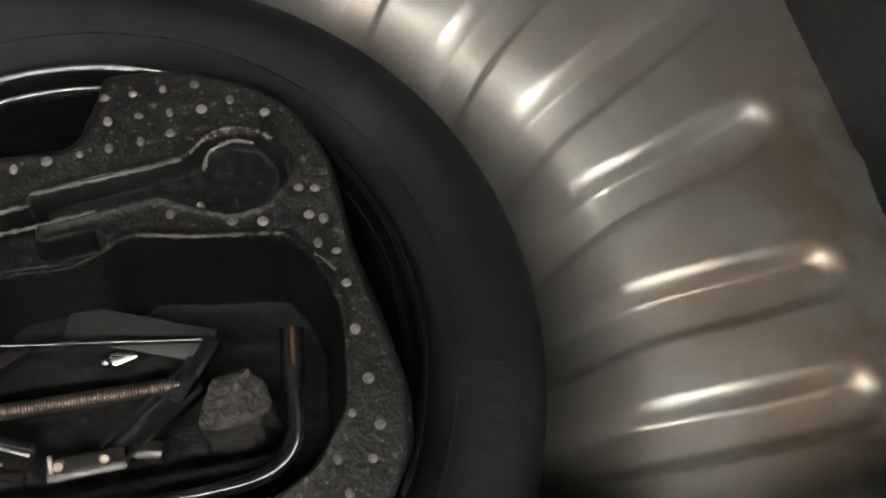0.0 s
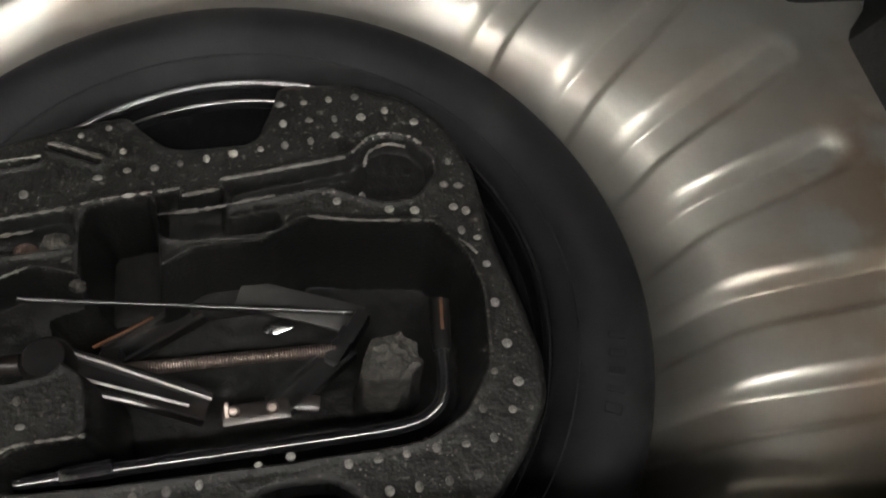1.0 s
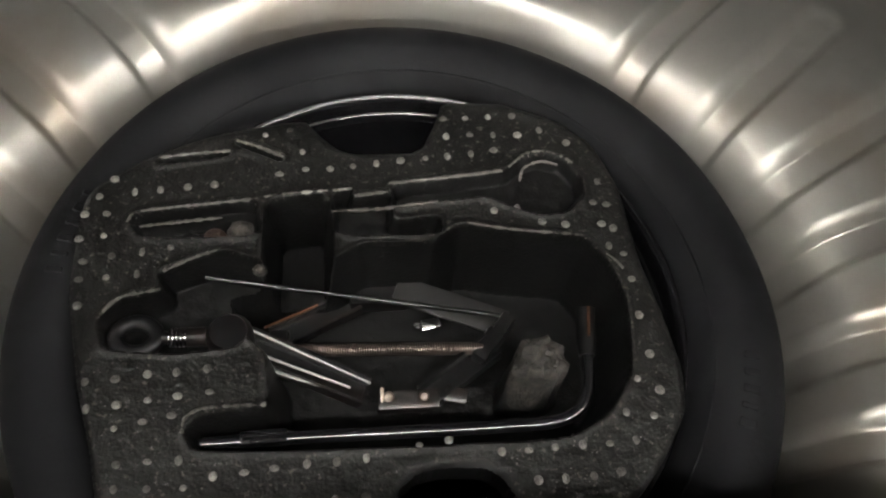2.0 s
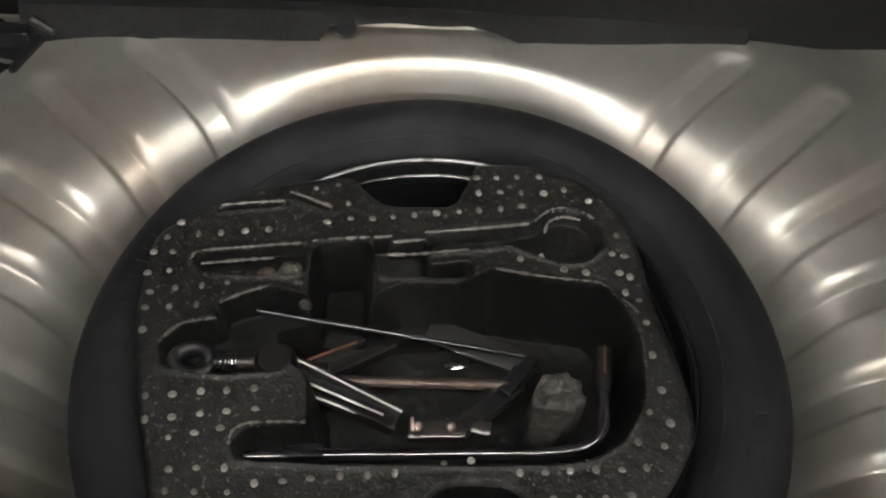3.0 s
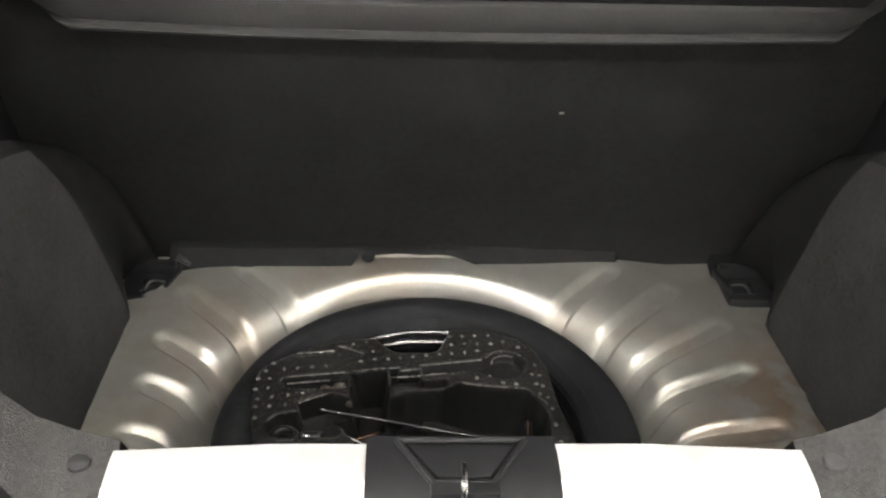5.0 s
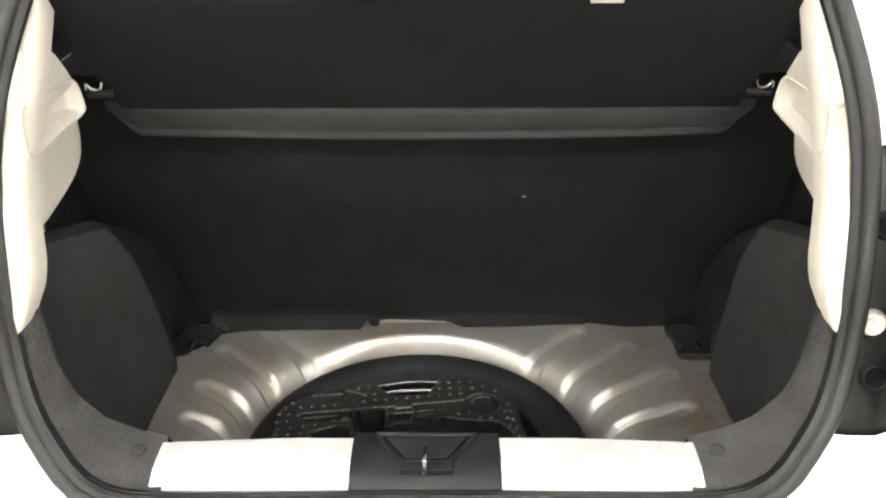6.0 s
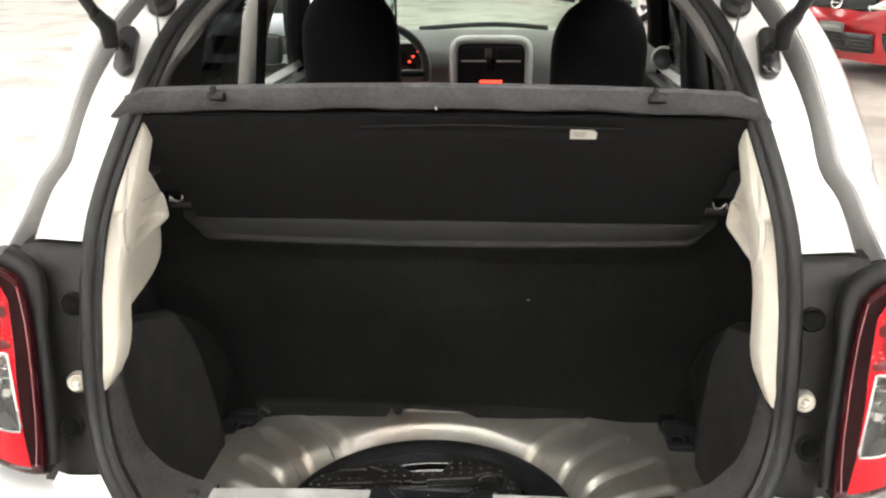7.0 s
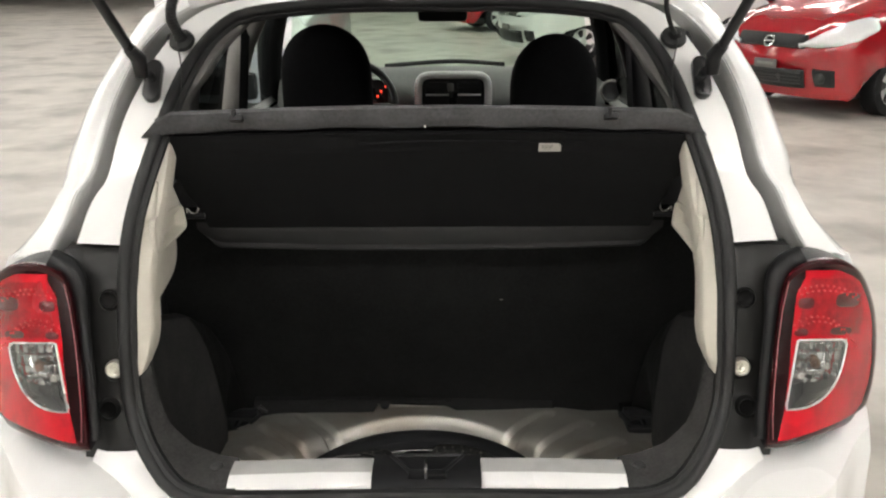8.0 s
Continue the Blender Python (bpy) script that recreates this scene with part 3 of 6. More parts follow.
# pressed beads of the boot floor: angle, turn of the angle per decimetre outwards, radius of the closed outer end
BEADS = [(48.5, -1.3, 0.497), (34.5, 1.6, 0.535), (21.7, 1.8, 0.545), (9.8, 1.8, 0.517), (-3.7, 1.6, 0.515), (-15.4, 3.6, 0.52), (-27, 4.2, 0.52)]
RIBS = [(a, k, tip, 1) for a, k, tip in BEADS] + [(180 - a, -k, tip, -1) for (a, k, _), tip in zip(BEADS, (0.485, 0.51, 0.462, 0.438, 0.436, 0.445, 0.445))]
# beads of hardened sealer along the side of the floor: x, y, radius, height
LUMPS = [(0.512, 0.448, 0.013, 0.0030), (0.518, 0.418, 0.010, 0.0026), (0.514, 0.396, 0.006, 0.0026), (0.525, 0.385, 0.011, 0.0034), (0.524, 0.357, 0.012, 0.0034), (0.527, 0.331, 0.010, 0.0026),
         (0.536, 0.296, 0.016, 0.0036), (0.530, 0.262, 0.012, -0.0030), (0.540, 0.222, 0.018, 0.0040), (0.535, 0.18, 0.012, 0.0026), (0.545, 0.13, 0.016, 0.0030), (-0.505, 0.43, 0.010, 0.0026), (-0.50, 0.36, 0.012, 0.0024),
         (-0.498, 0.31, 0.009, 0.0024), (-0.50, 0.25, 0.014, 0.0028), (0.4415, 0.319, 0.006, 0.0026), (0.4425, 0.3185, 0.0022, -0.0020), (0.365, 0.515, 0.005, 0.0016), (0.395, 0.56, 0.004, 0.0016), (0.44, 0.42, 0.003, 0.0012)]


def spline(x, xs, ys):
    """Smooth curve through a few points."""
    if x <= xs[0]:
        return ys[0]
    if x >= xs[-1]:
        return ys[-1]
    k = max(i for i in range(len(xs) - 1) if xs[i] <= x)
    def slope(i):
        i0, i1 = max(0, i - 1), min(len(xs) - 1, i + 1)
        return (ys[i1] - ys[i0]) / (xs[i1] - xs[i0])
    h = xs[k + 1] - xs[k]
    t = (x - xs[k]) / h
    return (2 * t ** 3 - 3 * t * t + 1) * ys[k] + (t ** 3 - 2 * t * t + t) * h * slope(k) + (3 * t * t - 2 * t ** 3) * ys[k + 1] + (t ** 3 - t * t) * h * slope(k + 1)


def floor_height(th, r):
    """Pressed boot floor round the wheel well: a rolled lip, radial beads and lumps of sealer."""
    deg = math.degrees(th)
    x, y = CX + r * math.cos(th), CY + r * math.sin(th)
    arch = 1 - step(12, 46, abs(deg - 90))
    # the flange is narrower towards the seat
    q = r + 0.029 * max(0.0, math.sin(th)) + 0.003 * math.cos(th)
    z = spline(q, (0.318, 0.33, 0.345, 0.36, 0.38, 0.40, 0.43, 0.46, 0.50, 0.54, 0.58, 0.62), (0.325, 0.366, 0.398, 0.418, 0.4355, 0.446, 0.4535, 0.4565, 0.460, 0.4595, 0.449, 0.438))
    # there the wall is steeper, with a tight rolled crest
    crest = spline(q, (0.318, 0.335, 0.347, 0.356, 0.363, 0.369, 0.3735, 0.378, 0.386, 0.42, 0.46, 0.5, 0.62), (0.318, 0.345, 0.375, 0.403, 0.4255, 0.4410, 0.4478, 0.4515, 0.4537, 0.4548, 0.452, 0.447, 0.438))
    z = lerp(z, crest, max(arch, 0.3))
    for a, turn, tip, side in RIBS:
        d = (deg - a - turn * (r - 0.42) * 10 + 180) % 360 - 180
        if abs(d) < 9:
            arc = radians(d) * r * side
            # pill-shaped recess: broad rounded front wall, short steep rear wall
            end = max(0.0, r - (tip - 0.022))
            dist = math.hypot(arc, end) if end > 0 else abs(arc)
            front = step(-0.010, 0.010, arc)
            u = min(1.0, max(0.0, (dist - lerp(0.0135, 0.0105, front)) / lerp(0.0095, 0.0175, front)))
            wall = lerp(1 - step(0, 1, u), (1 - u) ** 2, front)
            z -= BEAD_DEPTH * wall * step(0.300, 0.345, r) * (1 - 0.5 * step(tip - 0.07, tip, r))
    for lx, ly, lr, h in LUMPS:
        d = (x - lx) ** 2 + (y - ly) ** 2
        if d < 4 * lr * lr:
            z += h * math.exp(-2.2 * d / (lr * lr))
    return z


BEAD_DEPTH = 0.0128


def boot_floor():
    nt, radii = 1600, [0.317, 0.319, 0.322, 0.326, 0.330, 0.335, 0.340, 0.345] + [0.35 + 0.006 * i for i in range(38)] + [0.585 + 0.02 * i for i in range(10)]
    rows = []
    for i in range(nt):
        th = 2 * math.pi * i / nt
        c, s = math.cos(th), math.sin(th)
        lim = 9.0
        for a, b in ((c, 0.597 if c > 0 else 0.553), (s, 0.431 if s > 0 else 0.234)):
            if abs(a) > 1e-6:
                lim = min(lim, b / abs(a))
        row = [(CX + 0.3185 * c, CY + (0.3185 if s > 0 else 0.23) * s, 0.23), (CX + 0.318 * c, CY + (0.318 if s > 0 else 0.23) * s, 0.33)]
        for k, r in enumerate(radii):
            rr = min(r, lim)
            z = floor_height(th if th < math.pi * 1.5 else th - 2 * math.pi, rr)
            row.append((CX + rr * c, CY + rr * s, z))
        rows.append(row)
    bm = quads(rows, closed_u=True)
    bmesh.ops.remove_doubles(bm, verts=bm.verts, dist=0.00002)
    floor = part("boot_floor", bm, METAL, hatch, "bare grey pressed steel boot floor with radial ribs and brown dirt")
    part("well_bottom", lathe([(0.0, 0.235), (0.25, 0.235), (0.325, 0.24)], 64, m=pose(CX, CY, 0)), METAL, floor)
    # spot-weld dimples and mastic teeth under the seat edge
    for k in range(7):
        part("sealer_tooth", box(-0.135 + 0.03 * k, 0.616, 0.452, 0.006, 0.012, 0.006, 0.002), METAL, floor)
    tab = quads([[(x, 0.60 + 0.05 * k / 5, 0.436 + 0.035 * (k / 5) ** 2) for k in range(6)] for x in np.linspace(-0.157, 0.10, 16)])
    part("floor_tab", solid(tab, 0.003), METAL, floor)


def seat_back():
    seat = part("rear_seat_back", quads(seat_rows(0.0)), CARPET_BLACK, hatch, "rear seat back covered in plain black carpet")
    # loose lower flap of the carpet
    rows = []
    for k in range(60):
        x = lerp(-0.47, 0.49, k / 59)
        if -0.157 < x < 0.0:
            low = 0.478
        elif 0.0 <= x < 0.075:
            low = lerp(0.478, 0.45, (x / 0.075))
        elif x > 0.31:
            low = 0.452 + 0.014 * step(0.31, 0.33, x)
        else:
            low = 0.449
        low += 0.002 * math.sin(x * 60)
        yb = 0.608 + 0.02 * (x + 0.157) / 0.6 + (0.03 * step(0.31, 0.34, x))
        rows.append([(x, 0.634, 0.486), (x, lerp(yb, 0.63, 0.5), 0.484), (x, yb, lerp(low, 0.484, 0.5)), (x, yb - 0.003, low), (x, yb + 0.01, low - 0.002)])
    part("carpet_flap", quads(rows), CARPET_BLACK, seat)
    part("round_hole", lathe([(0.0, 0.0), (0.011, 0.0), (0.012, -0.002)], 20, m=pose(-0.128, 0.6065, 0.474, 78, 0, 0)), SEATCLOTH, seat)
    part("speck", box(0.168, 0.5355, 0.79, 0.007, 0.002, 0.003, 0.0005), INK, seat, "small dull scrap of lint")


def seat_rows(off):
    rows = []
    for k in range(40):
        x = lerp(-0.66, 0.66, k / 39)
        rows.append([(x, 0.635 - 0.28 * (z - 0.46) + 0.006 * math.sin(x * 5 + z * 7) + 0.01 * (x / 0.6) ** 4 + off, z) for z in np.linspace(0.44, 1.04, 20)])
    return rows


def side_carpet(s):
    wide = 0.538 if s > 0 else 0.505
    top_y = [0.0, 0.1, 0.2, 0.35, 0.45, 0.52, 0.57, 0.60, 0.62]
    top_z = [0.93, 0.93, 0.875, 0.83, 0.77, 0.68, 0.57, 0.49, 0.46]
    top_x = [0.555, 0.56, 0.555, 0.52, 0.49, 0.475, 0.468, 0.466, 0.466]
    def column(y, j):
        zt, xt = table(y, top_y, top_z), table(y, top_y, top_x)
        if s > 0:
            xt += 0.02 * step(0.3, 0.45, y)
        xb = wide + 0.035 * step(0.46, 0.54, y) - 0.03 * (1 - step(0.0, 0.12, y))
        t = min(j, 14) / 14
        if j <= 14:
            x = lerp(xb, xt, t ** 1.3) + 0.012 * math.sin(math.pi * t) * (1 - step(0.2, 0.5, y)) - 0.01 * math.sin(math.pi * t) * step(0.25, 0.5, y)
            fold = max(0.0, (t - 0.72) / 0.28) ** 2
            return Vector((x + 0.022 * fold * step(0.04, 0.12, y) - 0.01 * (1 - step(0.0, 0.08, y)), y, lerp(0.436, zt, t - 0.06 * fold * 0.5)))
        return Vector((xt + 0.022, y, lerp(0.436, zt, 0.97))) + Vector(((0.008, 0.004, 0.004), (0.03, 0.02, 0.004), (0.11, 0.06, -0.03), (0.14, 0.08, -0.2))[j - 15]) * step(0.07, 0.17, y)
    def cut(j):
        # the carpet's front edge leans back towards the top of the arch
        return 0.468 - 0.115 * (min(j, 14) / 14) ** 0.9
    def side(p):
        return (p.x * s, p.y, p.z)
    rows = [[side(column(lerp(0.01, cut(j), k / 29), j)) for j in range(19)] for k in range(30)]
    arch = part("side_carpet", quads([r[:15] for r in rows]), CARPET, hatch, "dark grey moulded carpet over the wheel arch")
    part("carpet_edge", quads([r[14:] for r in rows[8:]]), CARPET_BLACK, arch, "black edging of the wheel arch carpet")
    # the recess between arch and seat back is darkened by colour to look shaded
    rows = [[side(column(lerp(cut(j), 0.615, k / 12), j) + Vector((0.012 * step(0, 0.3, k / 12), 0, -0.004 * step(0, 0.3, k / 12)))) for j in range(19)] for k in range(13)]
    part("arch_return", quads(rows), CARPET_DEEP, arch, "recessed end of the wheel arch carpet, coloured black for its shade")
    # corner bracket: a low tray with a rim, a wire loop and a short pin
    bm = box((wide - 0.005) * s, 0.558, 0.443, 0.085, 0.085, 0.014, 0.004)
    join(bm, box((wide - 0.005) * s, 0.594, 0.456, 0.085, 0.02, 0.026, 0.004))
    join(bm, box((wide - 0.046) * s, 0.57, 0.452, 0.008, 0.06, 0.014, 0.003, turn=pose(0, 0, 0, 0, 0, 14 * s)))
    bracket = part("floor_bracket", bm, PLASTIC, hatch, "black plastic corner bracket")
    part("slot", box((wide - 0.016) * s, 0.552, 0.4505, 0.04, 0.03, 0.002, 0.0008), SEATCLOTH, bracket)
    part("slot_rim", tube([((wide - 0.045) * s, 0.519, 0.4505), ((wide + 0.02) * s, 0.517, 0.4505)], 0.0022, 6), GREYSTEEL, bracket)
    part("wire_loop", tube(smooth_path([((wide - 0.006) * s, 0.538, 0.451), ((wide - 0.01) * s, 0.553, 0.456), ((wide - 0.022) * s, 0.557, 0.457), ((wide - 0.042) * s, 0.556, 0.453)], 14), 0.0026, 8), GREYSTEEL, bracket)
    if s < 0:
        part("pin", tube([((wide - 0.048) * s, 0.604, 0.472), ((wide - 0.07) * s, 0.597, 0.462)], [0.006, 0.0045], 10), GREYSTEEL, bracket, "dull steel locating pin")
    else:
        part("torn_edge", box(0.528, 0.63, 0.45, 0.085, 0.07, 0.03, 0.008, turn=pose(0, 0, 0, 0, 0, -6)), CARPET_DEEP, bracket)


def pillar_trim(s):
    # face of the trim along the opening
    edge = smooth_path([(0.527, 0.002, 0.838), (0.533, 0.010, 0.868), (0.538, 0.022, 0.92), (0.540, 0.046, 1.0), (0.534, 0.08, 1.07), (0.528, 0.11, 1.124), (0.512, 0.155, 1.19),
                        (0.494, 0.215, 1.27), (0.463, 0.312, 1.373), (0.415, 0.42, 1.445)], 40)
    rows = []
    for k, e in enumerate(edge):
        w = table(k / 39, [0, 0.06, 0.10, 0.17, 0.42, 0.5, 0.58, 0.7, 0.78, 1.0], [0.002, 0.029, 0.035, 0.036, 0.034, 0.022, 0.012, 0.012, 0.03, 0.03])
        rows.append([((e.x - dx) * s, e.y + dy, e.z) for dx, dy in ((0, -0.004), (w * 0.15, -0.008), (w * 0.85, 0.0), (w, 0.008), (w + 0.001, 0.03), (w + 0.001, 0.045))])
    trim = part("pillar_trim", quads(rows[:25]), BEIGE, hatch, "beige plastic pillar trim with a ledge for the parcel shelf")
    part("upper_trim", quads(rows[24:]), DARKTRIM, trim, "grey upper pillar trim")
    # bracket reaching forward to the shelf hinge: a framed pocket over a ledge
    def at(x, y, z):
        return (x * s, y, z)
    frame_yz = rounded([(0.074, 1.034), (0.073, 1.088), (0.086, 1.115), (0.15, 1.109), (0.25, 1.104), (0.268, 1.09), (0.281, 1.05), (0.272, 1.043), (0.18, 1.040)], 2, 0.2)
    mid = Vector((0.168, 1.074))
    def ring(k, x, lift=0.0):
        return [at(x, mid.x + (y - mid.x) * k, mid.y + (z - mid.y) * k + lift) for y, z in frame_yz]
    outer = [at(0.542, y + 0.07 * (1 - step(0.06, 0.16, y)), z) for y, z in frame_yz]
    rings = [outer, ring(1.0, 0.508), ring(0.985, 0.503), ring(0.955, 0.5005), ring(0.87, 0.5005, 0.002), ring(0.85, 0.502, 0.003), ring(0.79, 0.516, 0.005), ring(0.74, 0.519, 0.005), ring(0.0005, 0.519, 0.003)]
    part("shelf_bracket", quads(rings, closed_v=True), BEIGE, trim)
    def lobe(name, outline, x0, x1, bulge):
        poly = rounded(outline, 2, 0.2)
        cy, cz = sum(p[0] for p in poly) / len(poly), sum(p[1] for p in poly) / len(poly)
        rows = []
        for k, x in ((1.0, x1), (1.0, x0 + 0.008), (0.97, x0 + 0.0025), (0.92, x0), (0.5, x0 - bulge), (0.0005, x0 - bulge * 1.2)):
            rows.append([at(x, cy + (y - cy) * k, cz + (z - cz) * k) for y, z in poly])
        part(name, quads(rows, closed_v=True), BEIGE, trim)
    lobe("shelf_stop", [(0.085, 1.108), (0.118, 1.165), (0.128, 1.176), (0.185, 1.162), (0.218, 1.149), (0.235, 1.13), (0.262, 1.098), (0.25, 1.085), (0.12, 1.085)], 0.504, 0.542, 0.002)
    lobe("trim_lobe", [(0.14, 1.04), (0.345, 1.04), (0.35, 0.99), (0.337, 0.954), (0.302, 0.934), (0.25, 0.922), (0.19, 0.912), (0.155, 0.908)], 0.547 if s < 0 else 0.567, 0.585, 0.001)


def lamp_panel(s):
    rows = []
    for k in range(24):
        z = lerp(0.69, 1.06, k / 23)
        y = table(z, [0.69, 0.8, 0.85, 0.97, 1.03, 1.06], [-0.028, 0.012, 0.021, 0.046, 0.066, 0.085])
        xi = 0.562 - 0.03 * (1 - step(0.7, 0.8, z))
        xo = table(z, [0.69, 0.82, 0.94, 1.03, 1.07], [0.612, 0.628, 0.641, 0.66, 0.648])
        rows.append([((xi) * s, y + 0.03, z), (xi * s, y - 0.006, z), ((xi + 0.004) * s, y - 0.01, z), (lerp(xi, xo, 0.7) * s, y - 0.008, z), ((xo - 0.012) * s, y - 0.008, z), ((xo - 0.004) * s, y - 0.014, z), ((xo + 0.015) * s, y - 0.016, z), ((xo + 0.02) * s, y + 0.03, z)])
    top = rows[-1]
    rows.append([(x, y + 0.03, z + 0.004) for x, y, z in top])
    panel = part("lamp_panel", quads(rows), PANELBLACK, hatch, "matt black plastic panel beside the tail light")
    for hx, hy, hz in ((0.582, 0.037, 0.970), (0.587, -0.010, 0.774)):
        m = pose(hx * s, hy, hz, 78, 0, 0)
        part("hole_rim", lathe([(0.0145, -0.004), (0.015, 0.004), (0.0165, 0.0058), (0.0195, 0.002), (0.021, -0.004)], 28, m=m), PANELBLACK, panel)
        part("hole_plug", lathe([(0.0, 0.0005), (0.008, 0.0008), (0.0125, 0.0016), (0.016, 0.003)], 20, m=m), HOLE, panel)
    m = pose(0.577 * s, 0.009, 0.841, 84, 0, 0)
    part("hole_rim", lathe([(0.013, -0.006), (0.0135, 0.004), (0.016, 0.005), (0.019, 0.002), (0.02, -0.004)], 24, m=m), PLASTIC, panel)
    m = pose(0.575 * s, 0.006, 0.847, 84, 0, 0)
    part("bolt", lathe([(0.0, 0.006), (0.005, 0.008), (0.0065, 0.004), (0.0085, 0.0045), (0.0095, 0.007), (0.014, 0.008), (0.0172, 0.004), (0.0178, -0.004)], 24, m=m), ZINC, panel, "bright zinc-plated bolt head")
    frame_path = []
    for x, z in ((0.612, 0.722), (0.609, 0.80), (0.608, 0.90), (0.607, 0.965), (0.609, 1.012), (0.620, 1.048), (0.652, 1.068)):
        p = lamp_point(x, z, -0.012 - 0.1 * max(0, z - 0.95))
        frame_path.append((p[0] * s, p[1], p[2]))
    part("lamp_surround", tube(smooth_path(frame_path, 30), [0.011 + 0.011 * step(17, 25, k) for k in range(30)], 10), PLASTIC, panel)


LAMP = [(0.622, 0.700), (0.619, 0.785), (0.617, 0.873), (0.617, 0.959), (0.620, 1.011), (0.631, 1.042), (0.657, 1.060), (0.689, 1.066), (0.724, 1.059), (0.755, 1.035), (0.779, 0.988), (0.793, 0.935),
        (0.80, 0.87), (0.799, 0.815), (0.791, 0.776), (0.771, 0.751), (0.719, 0.725), (0.66, 0.704)]


def lamp_point(x, z, out=0.0):
    """A point on the curved face of the tail light: it bows outwards and wraps round the corner."""
    y = -0.037 + table(z, [0.7, 0.85, 0.97, 1.07], [-0.035, 0.0, 0.03, 0.055])
    w = (x - 0.6) / 0.19
    y += 0.10 * max(0, w) ** 2.2 - 0.035 * math.sin(math.pi * min(1, max(0, w))) - out
    k = 1 + (y + 0.03) / 1.5
    return (x * k, y, 1.5 + (z - 1.5) * k)


def tail_light(s):
    cx, cz = 0.705, 0.9
    loop = smooth_path([(x, 0, z) for x, z in LAMP + LAMP[:1]], 321)[:-1]
    def ring(f, out):
        return [lamp_point(lerp(cx, p.x, f), lerp(cz, p.z, f), out) for p in loop]
    def mirror(rows):
        return [[(x * s, y, z) for x, y, z in r] for r in rows]
    back = [(lamp_point(lerp(cx, p.x, 0.97), lerp(cz, p.z, 0.97)), ) for p in loop]
    rows = [[(q[0][0], q[0][1] + 0.09, q[0][2]) for q in back], ring(1.0, -0.03), ring(1.0, -0.004), ring(0.985, 0.004), ring(0.95, 0.007), ring(0.90, 0.005)]
    lamp = part("tail_light", quads(mirror(rows[1:]), closed_v=True), LENSDARK, hatch, "red tail light with a clear indicator window")
    part("lamp_housing", quads(mirror(rows[:2]), closed_v=True), PLASTIC, lamp, "black plastic lamp housing")
    # red lens, as a grid over the face, leaving the clear window free
    def inside(x, z):
        return window(x, z) < 0
    def window(x, z):
        # rounded quarter shape: square above and at the inner side, round at the lower outer corner
        a = 0.660 + (0.92 - z) * -0.06 - x
        b = z - 0.914
        ex, ez = (x - 0.660) / 0.086, (0.914 - z) / 0.135
        r = (max(ex, 0) ** 2.6 + max(ez, 0) ** 2.6) ** (1 / 2.6) - 1
        return max(a, b, r * 0.1)
    def strip_edge_x(z):
        return table(z, [0.72, 0.774, 0.862, 0.916, 1.0, 1.03], [0.645, 0.650, 0.651, 0.648, 0.648, 0.660])
    n = 320
    def face_grid(bm, keep, out, snap=False):
        made = {}
        for i in range(n):
            for j in range(48):
                f0, f1 = lerp(0.0, 0.95, j / 48), lerp(0.0, 0.95, (j + 1) / 48)
                a, b = loop[i], loop[(i + 1) % n]
                cor = [(lerp(cx, a.x, f0), lerp(cz, a.z, f0)), (lerp(cx, b.x, f0), lerp(cz, b.z, f0)), (lerp(cx, b.x, f1), lerp(cz, b.z, f1)), (lerp(cx, a.x, f1), lerp(cz, a.z, f1))]
                mx, mz = sum(c[0] for c in cor) / 4, sum(c[1] for c in cor) / 4
                if not keep(mx, mz):
                    continue
                vs = []
                for c in cor:
                    if snap and abs(c[0] - strip_edge_x(c[1])) < 0.0019 and c[1] < 1.035:
                        c = (strip_edge_x(c[1]), c[1])
                    top = 1.043 - 2.2 * max(0, c[0] - 0.71) ** 1.5
                    if snap and abs(c[1] - top) < 0.0019:
                        c = (c[0], top)
                    key = (round(c[0], 5), round(c[1], 5))
                    if key not in made:
                        p = lamp_point(c[0], c[1], out)
                        made[key] = bm.verts.new((p[0] * s, p[1], p[2]))
                    if made[key] not in vs:
                        vs.append(made[key])
                if len(vs) > 2:
                    bm.faces.new(vs)
        return bm
    def strip(x, z):
        return x < strip_edge_x(z) or z > 1.043 - 2.2 * max(0, x - 0.71) ** 1.5
    lens = part("red_lens", face_grid(bmesh.new(), lambda x, z: not inside(x, z) and not strip(x, z), 0.006, True), LENSRED, lamp, "glossy translucent red lens")
    part("inner_strip", face_grid(bmesh.new(), lambda x, z: strip(x, z) and not inside(x, z), 0.005, True), LENSSTRIP, lamp)
    part("strip_edge", tube([(p[0] * s, p[1], p[2]) for p in (lamp_point(x, z, 0.0085) for x, z in ((0.636, 0.718), (0.631, 0.76), (0.628, 0.807), (0.626, 0.87), (0.6255, 0.92), (0.627, 0.974), (0.632, 1.024)))], 0.0009, 8), STRIPLINE, lamp)
    win = []
    for k in range(40):
        t = k / 39
        if t < 0.25:
            win.append((lerp(0.664, 0.744, t / 0.25), 0.914))
        elif t < 0.72:
            a = (t - 0.25) / 0.47 * math.pi / 2
            win.append((0.653 + 0.093 * math.cos(a) ** 0.75, 0.914 - 0.135 * math.sin(a) ** 0.75))
        else:
            win.append((lerp(0.653, 0.660, (t - 0.72) / 0.28), lerp(0.779, 0.912, (t - 0.72) / 0.28)))
    rows = []
    for f in (1.0, 0.8, 0.6, 0.4, 0.2, 0.02):
        rows.append([lamp_point(lerp(0.69, x, f), lerp(0.86, z, f), 0.0075) for x, z in win])
    part("clear_window", quads(mirror(rows), closed_v=True), LENSCLEAR, lamp, "clear indicator window")
    rows = []
